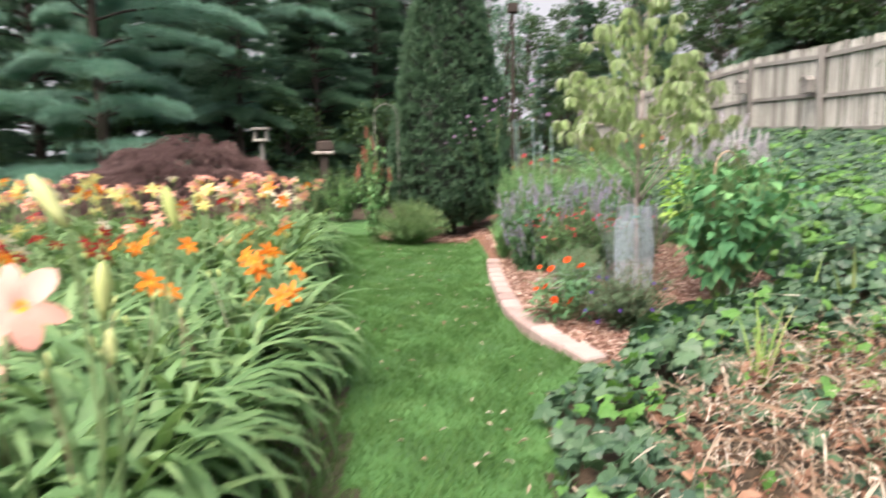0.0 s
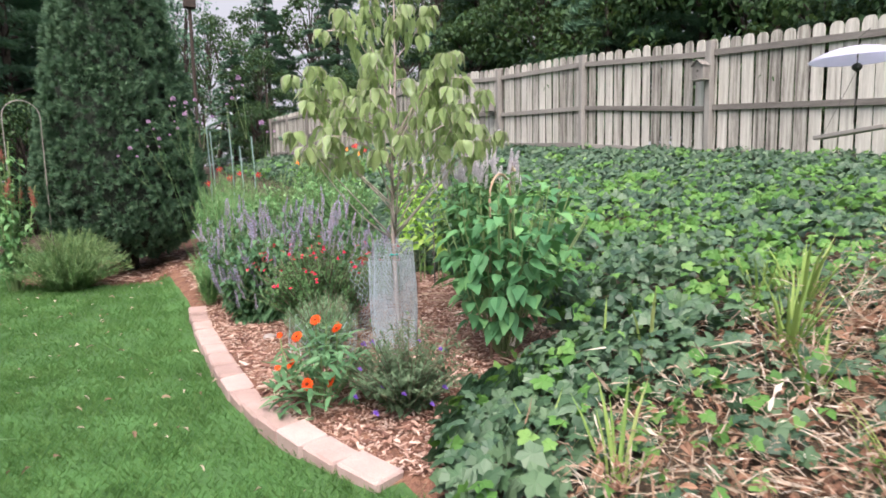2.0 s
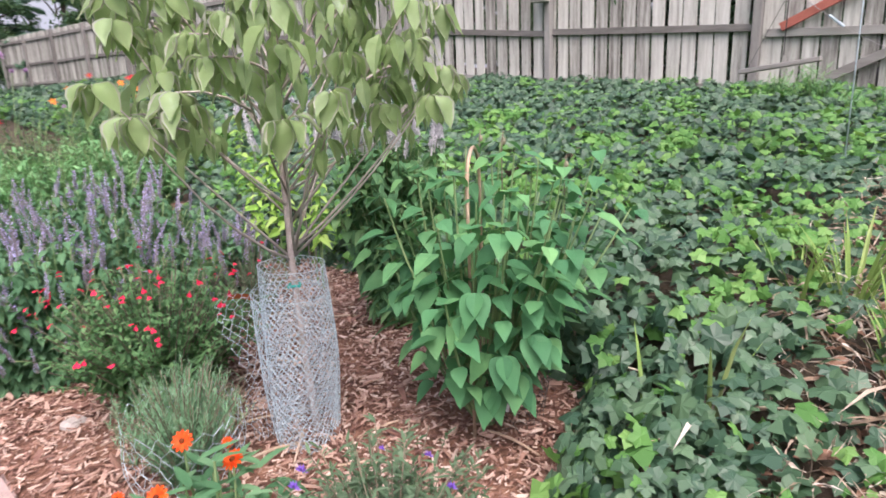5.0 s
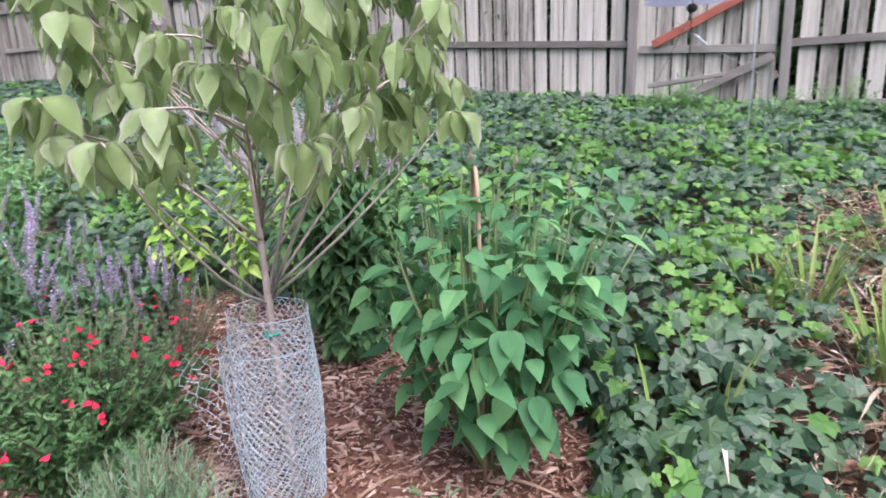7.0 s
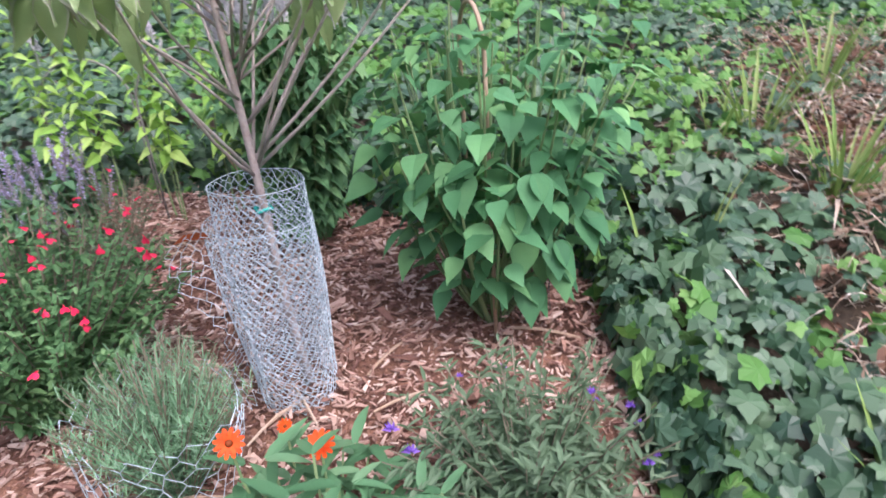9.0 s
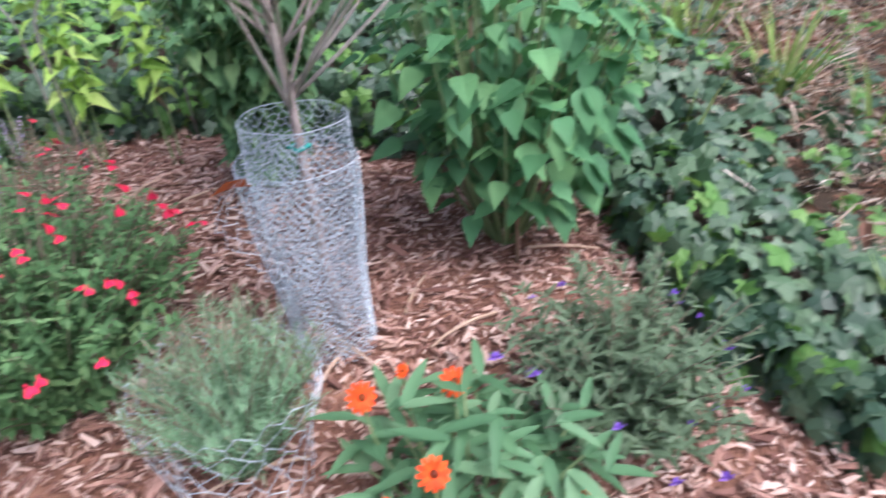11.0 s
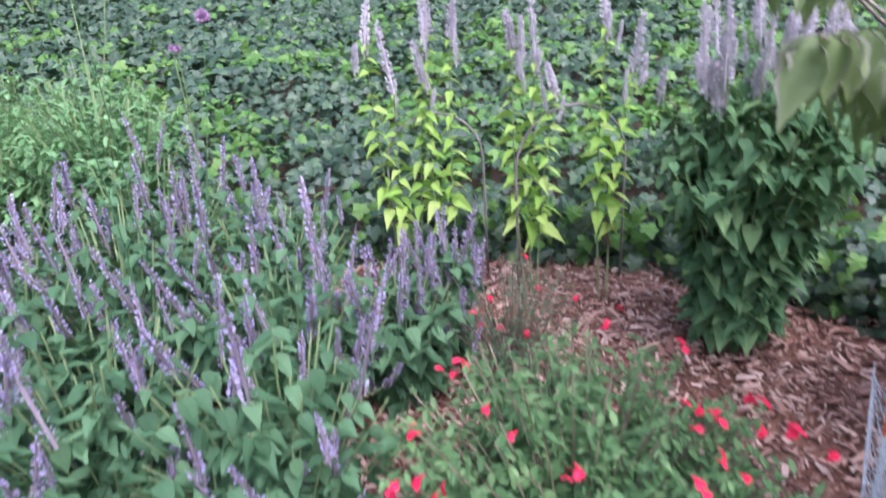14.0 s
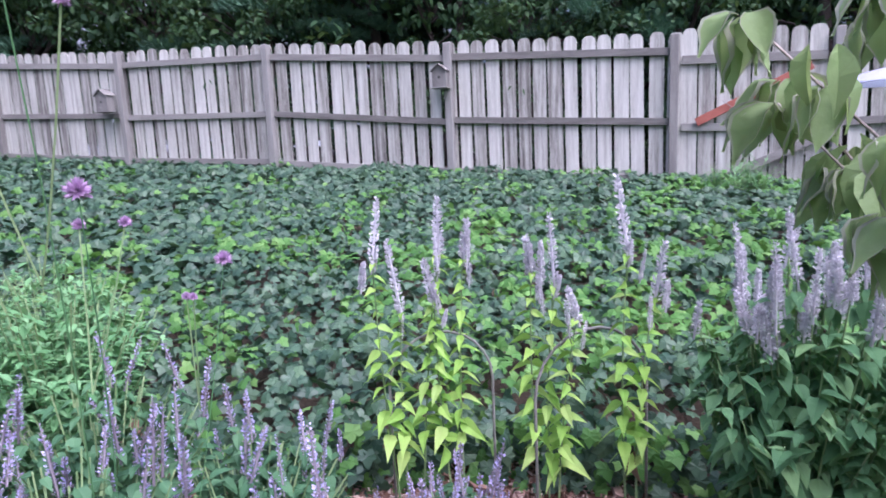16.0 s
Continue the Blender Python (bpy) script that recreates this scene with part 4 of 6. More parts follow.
guard = thing("tree_guard", (TX, TY, H(TX, TY) - 0.005), "tall cylinder of galvanised chicken wire round a sapling", "wire guard")
part("wire_mesh", hex_wire(42, 32, 0.022, barrel(0.104, 0.11, 0.62, (0.0, 0.005)), 0.00105, seed=1), WIRE, guard)
part("wire_mesh", hex_wire(36, 33, 0.022, barrel(0.112, 0.13, 0.53, (-0.012, 0.012), 0.06, 0.95, 1.2), 0.00105, False, seed=2), WIRE, guard, "overlapping second layer of wire")
part("loose_flap", hex_wire(22, 5, 0.03, lambda u, v: (-0.112 - 0.085 * u * (0.4 + v), 0.02 + 0.09 * u + 0.04 * math.sin(9 * v), 0.05 + 0.53 * v - 0.05 * u), 0.0008, False, seed=3), WIRE, guard, "bent loose edge of the wire")
part("rim_wire", tube([barrel(0.108, 0.112, 0.62, (0, 0.005))(u, 1) for u in np.linspace(0, 1, 30)], 0.0012, 4), WIRE, guard)
part("rim_wire", tube([barrel(0.112, 0.13, 0.53, (-0.012, 0.012), 0.06, 0.95, 1.2)(u, 1) for u in np.linspace(0, 1, 30)], 0.0012, 4), WIRE, guard, "rim of the outer layer")
dead = leaf([(0, 0.01), (0.25, 0.22), (0.5, 0.33), (0.75, 0.2), (1, 0.02)], 0.3, 0.6, 0.05)
RUST = petal("rust_leaf", (0.3, 0.07, 0.02), (0.45, 0.13, 0.05))
solo("dead_leaf", mesh_of("dead_leaf", dead[0] * 0.085, dead[1], [RUST]), RUST, (1.225, 4.23, 0.71), "rust-red dead leaf caught in the wire guard", "leaf").rotation_euler = (0.4, 0.5, 0.8)

# ---- broad-leaved salvia and its cane hoop ----
rs = np.random.default_rng(41)
SX, SY = 1.72, 3.67
big = thing("broad_leaved_salvia", (SX, SY, H(SX, SY)), "bushy salvia with large heart-shaped bright green leaves", "plant")
LEAF_BIG = [mesh_of("leaf", *leaf([(0, 0.02), (0.04, 0.2), (0.16, 0.33), (0.34, 0.35), (0.55, 0.27), (0.76, 0.14), (0.9, 0.06), (1, 0.004)], dr, fo, wv), [BIGLEAF], None, True)
            for dr, fo, wv in ((0.2, 0.18, 0.01), (0.35, 0.25, 0.014), (0.1, 0.12, 0.012))]
for k in range(30):
    a, r = k * 2.4, 0.06 + 0.27 * math.sqrt(k / 30)
    end = np.array((math.cos(a) * r, math.sin(a) * r * 1.05, rs.uniform(0.55, 0.88) * (1.05 - 0.35 * r)))
    p = curve_points((math.cos(a) * 0.03, math.sin(a) * 0.03, 0), end, (math.cos(a) * 0.02, math.sin(a) * 0.02, -0.03), 7)
    part("stem", tube(p, np.linspace(0.006, 0.003, 7), 5), STEM, big)
    for i in range(2, 7):
        for sgn in (-1, 1):
            b = a + (i % 2) * 1.57 + (sgn < 0) * math.pi + rs.normal(0, 0.35)
            o = np.array((math.cos(b), math.sin(b), 0)) + np.array((math.cos(a), math.sin(a), 0)) * 0.55
            d = o - UP * rs.uniform(0.1, 0.8)
            if i > 2 or k % 2 == 0:
                part("leaf", LEAF_BIG[rs.integers(3)], BIGLEAF, big, "", placed(p[i] + o * 0.035, d, o * 0.5 + UP + rs.normal(0, 0.2, 3), rs.uniform(0.068, 0.108) * (0.75 if i == 6 else 1)))
    for sgn in range(3):
        b = sgn * 2.1 + a
        part("leaf", LEAF_BIG[2], BIGLEAF, big, "", placed(p[-1], (math.cos(b), math.sin(b), 0.3), (-math.cos(b), -math.sin(b), 1.6), rs.uniform(0.035, 0.06)))
for a, r, zz in ((3.6, 0.27, 0.42), (4.0, 0.28, 0.3), (3.9, 0.2, 0.16), (4.3, 0.3, 0.36), (3.1, 0.24, 0.5), (4.2, 0.24, 0.22), (3.75, 0.3, 0.5), (4.6, 0.26, 0.45)):
    for s in (-0.5, 0.4):
        o = np.array((math.cos(a + s), math.sin(a + s), 0))
        part("leaf", LEAF_BIG[0], BIGLEAF, big, "", placed(np.array((math.cos(a) * r, math.sin(a) * r, zz + 0.06)), o - UP * 1.1, o + UP * 0.5, rs.uniform(0.09, 0.13)))
# denser leaves in the upper crown
xp, xd, xn, xs = [], [], [], []
for k in range(30):
    a, r = k * 2.4 + 0.7, 0.4 * math.sqrt((k + 0.5) / 30)
    end = np.array((math.cos(a) * r + 0.06, math.sin(a) * r - 0.04, rs.uniform(0.78, 1.0) * (1.04 - 0.42 * r)))
    p = curve_points((math.cos(a) * 0.05, math.sin(a) * 0.05, 0.2), end, (math.cos(a) * 0.02, math.sin(a) * 0.02, -0.03), 8)
    part("stem", tube(p, np.linspace(0.005, 0.0025, 8), 5), STEM, big)
    for i in range(3, 8):
        for sgn in range(2):
            b = a + (i % 2) * 1.57 + sgn * math.pi + rs.normal(0, 0.3)
            o = np.array((math.cos(b), math.sin(b), 0)) + np.array((math.cos(a), math.sin(a), 0)) * 0.4
            xp.append(p[i] + o * 0.025)
            xd.append(o - UP * rs.uniform(0.0, 0.6))
            xn.append(o * 0.4 + UP + rs.normal(0, 0.2, 3))
            xs.append(rs.uniform(0.065, 0.1) * (0.7 if i == 7 else 1))
xt = leaf([(0, 0.02), (0.04, 0.2), (0.16, 0.33), (0.34, 0.35), (0.55, 0.27), (0.76, 0.14), (0.9, 0.06), (1, 0.004)], 0.3, 0.2, 0.012)
part("foliage", scatter(xt, xp, np.array(xd), np.array(xn), np.array(xs)), BIGLEAF, big)
for x, y, zz in ((0.15, 0.12, 0.92), (-0.02, -0.1, 0.93), (0.2, -0.18, 0.84)):
    part("flower_spike", join([tube([(x, y, zz - 0.15), (x, y, zz), (x + 0.01, y, zz + 0.05)], 0.0022, 4), ball(0.008, 0.008, 0.012, 4, 5, (x + 0.01, y, zz + 0.02))]), GREYSTEM, big, "dark thin flower stem")


def hoop(a, b, zt, label, thick=0.006, mt=BAMBOO):
    """A cane bent into a hoop, both ends in the ground."""
    za, zb = H(*a) - 0.05, H(*b) - 0.05
    t = np.linspace(0, math.pi, 12)
    mid, half = (np.array(a) + b) / 2, (np.array(b) - a) / 2
    rad = np.hypot(*half)
    arc = [(mid[0] - half[0] * math.cos(q), mid[1] - half[1] * math.cos(q), zt - rad + rad * math.sin(q)) for q in t]
    pts = [(*a, za), (a[0], a[1], (za + zt) / 2 + 0.02)] + arc + [(b[0], b[1], (zb + zt) / 2), (*b, zb)]
    pts = np.array(pts) - (*a, za)
    return solo("plant_hoop", tube(pts, thick, 6), mt, (*a, za), label, "plant support", "cane hoops", smooth=True)


hoop((1.62, 3.64), (1.83, 3.76), 1.175, "pale cane hoop supporting a leafy salvia")
pg = thing("plant_guard", (1.8, 3.6, H(1.8, 3.6) - 0.005), "low dark wire guard round the foot of a salvia", "wire guard")
part("wire_mesh", hex_wire(9, 18, 0.03, barrel(0.1, 0.105, 0.24), 0.001, seed=5), BLACKWIRE, pg)
part("plant_label", box(0.004, 0.03, 0.07, 0.001), LABEL, pg, "white plastic plant label", pose(-0.09, -0.02, 0.1, 8, 0, 30))

# ---- zinnias ----
rz = np.random.default_rng(51)
ZX, ZY = 0.79, 3.78
zin = thing("zinnia_plant", (ZX, ZY, H(ZX, ZY)), "low zinnia plant with orange-red daisy flowers", "flower")
LEAF_Z = [mesh_of("leaf", *leaf([(0, 0.05), (0.2, 0.11), (0.45, 0.12), (0.7, 0.085), (0.9, 0.035), (1, 0.003)], dr, 0.3, 0.006), [ZLEAF], None, True) for dr in (0.2, 0.4, 0.05)]
pet = leaf([(0.12, 0.06), (0.5, 0.16), (0.85, 0.15), (1, 0.06)], 0.12, 0.05)
heads = []
for ring, (k, tilt, sc) in enumerate(((12, 0.12, 1.0), (10, 0.4, 0.8))):
    aa = np.arange(k) * 2 * math.pi / k + ring * 0.3
    dd = np.stack((np.cos(aa), np.sin(aa), np.full(k, tilt)), 1)
    heads.append(scatter(pet, np.zeros((k, 3)) + (0, 0, 0.02 * ring), dd, UP, sc))
cc = ball(0.27, 0.27, 0.17, 5, 8, (0, 0, 0.13))
zhead = join(heads + [(cc[0], cc[1], np.ones(len(cc[1]), int))])
ZHEAD = mesh_of("flower", zhead[0], zhead[1], [ZINNIA, ZCORE], zhead[2])
BLOOMS = [(0.03, 0.18, 0.355, 35), (0.08, 0.02, 0.34, 30), (-0.12, -0.15, 0.16, 60), (-0.03, -0.2, 0.17, 55), (-0.16, 0.12, 0.32, 45), (-0.1, 0.05, 0.32, 40), (-0.15, -0.02, 0.22, 60), (0.12, 0.12, 0.33, 70), (-0.2, 0.02, 0.2, 70)]
for i, (x, y, zz, tilt) in enumerate(BLOOMS):
    p = curve_points((x * 0.2, y * 0.2, 0), (x, y, zz), (x * 0.2, y * 0.2, 0), 5)
    part("stem", tube(p, 0.003, 4), STEM, zin)
    n = np.array((-0.6 + rz.normal(0, 0.3), -0.5 + rz.normal(0, 0.3), 1.2 - tilt / 90))
    m = placed(p[-1], np.cross(n, (0.3, 0.8, 0.1)), n, 0.029 * (0.55 if i in (4, 7, 8) else 1))
    part("flower", ZHEAD, [ZINNIA, ZCORE], zin, "orange-red daisy flower with a dark eye" if i == 0 else "", m)
for k in range(50):
    a, r = k * 2.4, 0.24 * math.sqrt((k + 0.5) / 50)
    top = np.array((math.cos(a) * r, math.sin(a) * r, rz.uniform(0.18, 0.36) * (1.1 - 1.5 * r)))
    if k % 2 == 0:
        part("stem", tube(curve_points(top * (0.2, 0.2, 0), top, (0, 0, 0), 4), 0.003, 4), STEM, zin)
    for i in range(6):
        b = i * 1.05 + k + rz.normal(0, 0.2)
        o = np.array((math.cos(b), math.sin(b), 0)) + top * (1.2, 1.2, 0)
        part("leaf", LEAF_Z[rz.integers(3)], ZLEAF, zin, "", placed(top - UP * 0.07 * (i // 2), o + UP * rz.uniform(-0.35, 0.55), UP - o * 0.3, rz.uniform(0.075, 0.112)))

# ---- small shrubs made of many fine shoots ----


def shoots(g, n, rad, h, bend=0.5, spread=1.0, flat=0.6):
    """Curved shoots from a crown: a list of point rows."""
    out = []
    for k in range(n):
        a, r = g.uniform(0, 6.28), rad * math.sqrt(g.uniform(0, 1)) * spread
        z1 = h * g.uniform(0.75, 1.05) * math.sqrt(max(0.1, 1 - flat * (r / rad) ** 2))
        out.append(curve_points((math.cos(a) * r * 0.25, math.sin(a) * r * 0.25, 0), (math.cos(a) * r, math.sin(a) * r, z1), (-math.cos(a) * r * bend * 0.2, -math.sin(a) * r * bend * 0.2, 0), 7))
    return out


def leafed(g, rows, per, size, t0=0.25, up=0.4, jitter=0.4):
    """Leaf places, directions and sizes along shoots."""
    pos, d, s = [], [], []
    for p in rows:
        u = g.uniform(t0, 1.0, per)
        q = np.stack([np.interp(u, np.linspace(0, 1, len(p)), p[:, j]) for j in range(3)], 1)
        b = g.uniform(0, 6.28, per)
        o = np.stack((np.cos(b), np.sin(b), np.full(per, up)), 1)
        pos.append(q)
        d.append(o + g.normal(0, jitter, (per, 3)))
        s.append(size * g.uniform(0.6, 1.25, per) * (1.15 - 0.5 * u))
    return np.concatenate(pos), np.concatenate(d), np.concatenate(s)


OVAL = leaf([(0, 0.02), (0.25, 0.2), (0.55, 0.22), (0.85, 0.1), (1, 0.01)], 0.2, 0.25)
NARROW = leaf([(0, 0.025), (0.5, 0.055), (1, 0.005)], 0.12, 0.2)
NEEDLE = leaf([(0, 0.02), (0.5, 0.032), (1, 0.004)], 0.12, 0.2)
SLIM = leaf([(0, 0.03), (0.3, 0.12), (0.6, 0.12), (0.88, 0.05), (1, 0.01)], 0.2, 0.25)
POINTED = leaf([(0, 0.03), (0.14, 0.2), (0.34, 0.235), (0.6, 0.15), (0.85, 0.05), (1, 0.005)], 0.45, 0.3, 0.01)
HEART = leaf([(0, 0.03), (0.12, 0.27), (0.35, 0.31), (0.65, 0.19), (1, 0.01)], 0.3, 0.25)

rl = np.random.default_rng(61)
lav = thing("lavender_plant", (0.95, 4.27, H(0.95, 4.27)), "grey-green lavender mound inside low chicken wire", "plant")
rows = shoots(rl, 150, 0.22, 0.41, flat=0.6)
part("stemwork", join([tube(p, 0.0016, 3) for p in rows]), GREYSTEM, lav)
part("foliage", scatter(NEEDLE, *(lambda a: (a[0], a[1], UP, a[2]))(leafed(rl, rows, 60, 0.052, 0.05, 1.4, 0.45))), LAVLEAF, lav)
lg = thing("wire_ring", (0.95, 4.27, H(0.95, 4.27) - 0.005), "low ring of galvanised chicken wire round lavender", "wire guard")
part("wire_mesh", hex_wire(7, 20, 0.05, barrel(0.15, 0.185, 0.27, (0.0, 0), 0.07), 0.0011, seed=7), WIRE, lg)

mound = thing("catmint_mound", (1.06, 3.45, H(1.06, 3.45)), "low grey-green mound with a few violet flowers", "plant")
rows = shoots(rl, 120, 0.29, 0.28)
rows += shoots(rl, 45, 0.3, 0.4, flat=0.5)
part("stemwork", join([tube(p, 0.0016, 3) for p in rows]), GREYSTEM, mound)
part("foliage", scatter(SLIM, *(lambda a: (a[0], a[1], UP, a[2]))(leafed(rl, rows, 26, 0.052, 0.15, 0.5))), MOUNDLEAF, mound)
floret = spray_tpl(16, 0.022, 0.005, 2.2, 4)
FLORETS = mesh_of("floret", *floret, [PURPLE])
for x, y, zz in ((-0.1, -0.17, 0.12), (-0.16, -0.1, 0.14), (-0.12, 0.2, 0.24), (-0.05, 0.27, 0.22), (-0.2, 0.05, 0.18), (0.05, -0.24, 0.14), (0.12, -0.26, 0.1), (0.18, -0.22, 0.13), (-0.02, -0.26, 0.09), (0.15, 0.18, 0.22), (-0.26, -0.05, 0.1), (0.1, -0.12, 0.26), (0.25, 0.1, 0.18), (-0.22, -0.16, 0.06), (0.22, -0.27, 0.06), (0.27, -0.2, 0.1), (0.3, -0.12, 0.08)):
    part("blossom", FLORETS, PURPLE, mound, "", placed((x, y, zz + 0.02), (0.1, 0.1, 1), (1, 0, 0), rl.uniform(0.5, 0.95)))

# ---- scarlet salvia ----
redbush = thing("scarlet_salvia", (1.12, 4.78, H(1.12, 4.78)), "bushy small-leaved salvia with scattered scarlet flowers", "plant")
rows = shoots(rl, 230, 0.43, 0.58)
part("stemwork", join([tube(p, 0.0022, 3) for p in rows]), GREYSTEM, redbush)
part("foliage", scatter(OVAL, *(lambda a: (a[0], a[1], UP, a[2]))(leafed(rl, rows, 58, 0.04, 0.12, 0.3, 0.6))), REDLEAF, redbush)
lip = join([scatter(leaf([(0, 0.1), (0.4, 0.3), (0.8, 0.34), (1, 0.12)], 0.3, 0.1), np.zeros((2, 3)), np.array([(0.5, 1, -0.3), (-0.5, 1, -0.3)]), UP, 1.0),
            tube([(0, -0.5, 0.05), (0, 0, 0)], (0.07, 0.16), 5)])
REDHEAD = mesh_of("flower", lip[0], lip[1], [REDFLOWER])
for k in range(44):
    a, r = rl.uniform(0, 6.28), 0.46 * math.sqrt(rl.uniform(0.1, 1))
    if k % 3:
        a = rl.uniform(2.3, 5.2)
    zz = 0.16 + (0.6 * math.sqrt(max(0.02, 1 - 0.75 * (r / 0.5) ** 2)) - 0.13) * rl.uniform(0.8, 1.1)
    o = np.array((math.cos(a), math.sin(a), 0))
    c = np.array((math.cos(a) * r, math.sin(a) * r, zz))
    for q in range(1 + (k % 2)):
        part("flower", REDHEAD, REDFLOWER, redbush, "", placed(c + rl.normal(0, 0.012, 3), o + rl.normal(0, 0.6, 3), UP, rl.uniform(0.0135, 0.0195)))

# ---- wispy sage gone to seed behind the scarlet salvia ----
wisp = thing("wispy_sage", (1.72, 5.12, H(1.72, 5.12)), "wispy grey-brown sage with thin bare stems", "plant")
rows = shoots(rl, 90, 0.24, 0.42, flat=0.4)
part("stemwork", join([tube(p, 0.0012, 3) for p in rows]), GREYSTEM, wisp)
part("foliage", scatter(OVAL, *(lambda a: (a[0], a[1], UP, a[2]))(leafed(rl, rows, 12, 0.022, 0.3, 0.3, 0.6))), MOUNDLEAF, wisp)
for p in rows[:5]:
    part("flower", REDHEAD, REDFLOWER, wisp, "", placed(p[-1], rl.normal(0, 1, 3) * (1, 1, 0.2), UP, rl.uniform(0.014, 0.02)))

# ---- flower spikes ----


def spike_mesh(name, seed, length, r, n, mats, share, size):
    """A tapering spike of small florets, along y."""
    g = np.random.default_rng(seed)
    u = g.uniform(0, 1, n)
    u = np.round(u * 15) / 15 + g.normal(0, 0.014, n)
    a = g.uniform(0, 6.28, n)
    prof = r * np.sqrt(np.clip(1.03 - u, 0.03, 1)) * g.uniform(0.6, 1.0, n)
    pos = np.stack((prof * np.cos(a), u * length, prof * np.sin(a)), 1)
    d = np.stack((np.cos(a), g.uniform(0.3, 1.2, n), np.sin(a)), 1)
    tpl = leaf([(0, 0.2), (0.5, 0.34), (1, 0.05)], 0.2, 0.5)
    k = g.uniform(0, 1, n) < share
    core = tube([(0, -0.02, 0), (0, length * 0.5, 0), (0, length, 0)], (r * 0.35, r * 0.4, r * 0.1), 5)
    geo = join([scatter(tpl, pos[~k], d[~k], UP, size), scatter(tpl, pos[k], d[k], UP, size * 1.15, 1), core])
    return mesh_of(name, geo[0], geo[1], mats, geo[2])


SPIKE_V = [spike_mesh("flower_spike", 70 + i, 0.24 + 0.05 * (i % 3), 0.017, 120, [CALYX, VIOLET], 0.42, 0.0125) for i in range(4)]
SPIKE_H = [spike_mesh("flower_spike", 80 + i, 0.13 + 0.06 * (i % 3), 0.0145, 170, [HYSSOP, HYSSOP], 0.3, 0.0115) for i in range(4)]


def spiked_plant(name, x, y, g, n, rad, h, per, size, lmat, spikes, nspike, smats, label, zs=(0.8, 1.05), tpl=HEART, shape=None, group="", lean=0.12, first=0.12, stem=STEM, hang=0.55, face=0.7, side=0, tall=False):
    ob = thing(name, (x, y, H(x, y)), label, "plant", group)
    rows = shoots(g, n, rad, h, 0.5, 1.0, 0.45)
    if tall:
        rows.sort(key=lambda p: -p[-1][2])
    part("stemwork", join([tube(p, 0.0025, 3) for p in rows]), stem, ob)
    pos, d, s = leafed(g, rows, per, size, first, 0.15)
    part("foliage", scatter(tpl, pos, d - UP * hang, UP + d * face, s), lmat, ob)
    for k in range(nspike + side):
        p = rows[k % len(rows)]
        end = p[-1] if k < nspike else p[3 + k % 3] + unit(p[-1] * (1, 1, 0)) * g.uniform(0.05, 0.13)
        up = unit(p[-1] * ((0.35, 0.35, 0) if k < nspike else (1.6, 1.6, 0)) + UP + g.normal(0, lean, 3) * (1, 1, 0.2))
        st = end - up * 0.03
        if k >= nspike:
            part("side_stem", tube(curve_points(p[2], st, (0, 0, -0.01), 4), 0.002, 4), stem, ob)
        part("flower_spike", spikes[g.integers(len(spikes))], smats, ob, "", placed(st, up, g.normal(size=3), g.uniform(*zs)))
    return ob


rv = np.random.default_rng(91)
SALVIAS = [(0.98, 5.42, 0.27, 0.62), (0.86, 5.85, 0.3, 0.66), (1.3, 5.62, 0.28, 0.6), (1.22, 6.15, 0.32, 0.7), (1.62, 5.95, 0.28, 0.6), (0.95, 6.35, 0.3, 0.74), (1.62, 6.5, 0.32, 0.68), (1.58, 5.42, 0.2, 0.42), (1.8, 5.4, 0.14, 0.4), (0.84, 5.5, 0.2, 0.4)]
for i, (x, y, r, h) in enumerate(SALVIAS):
    spiked_plant("violet_salvia", x, y, rv, 80, r * 1.15, h, 20, 0.08, SALVIALEAF, SPIKE_V, 15, [CALYX, VIOLET], "salvia with green leaves and upright violet flower spikes", (0.4, 0.72), HEART, group="violet salvias", side=11, lean=0.2)
for i, (x, y, r, h) in enumerate([(1.9, 7.0, 0.4, 0.98), (1.5, 7.3, 0.42, 0.9), (2.3, 7.55, 0.42, 0.95), (1.9, 7.9, 0.5, 0.9), (1.25, 8.0, 0.4, 0.8)]):
    spiked_plant("mint_plant", x, y, rv, 90, r, h * 0.92, 44, 0.072, MINTLEAF, SPIKE_V, 0, [CALYX, VIOLET], "tall pale green mint-like plant", (1, 1), OVAL, group="pale green perennials", hang=0.15, face=0.25)

# ---- hyssops ----
spiked_plant("hyssop_bush", 2.12, 4.5, rv, 125, 0.3, 0.98, 30, 0.085, HYSSOPLEAF, SPIKE_H, 44, [HYSSOP, HYSSOP], "tall dark-leaved hyssop with grey-lilac flower spikes", (0.5, 0.95), HEART, first=0.14, tall=True)
GOLD = [((2.16, 5.68), [(-0.03, 0.06, 0.98), (0.03, -0.1, 1.0), (0.0, 0.0, 0.8)]), ((2.2, 5.5), [(0.02, -0.02, 0.98), (-0.02, 0.05, 0.85)]),
        ((2.19, 5.2), [(0.0, 0.03, 0.95), (0.03, -0.02, 0.9), (0.0, -0.08, 0.8)]), ((2.27, 4.95), [(0.0, 0.0, 1.0), (0.03, -0.06, 0.85)])]
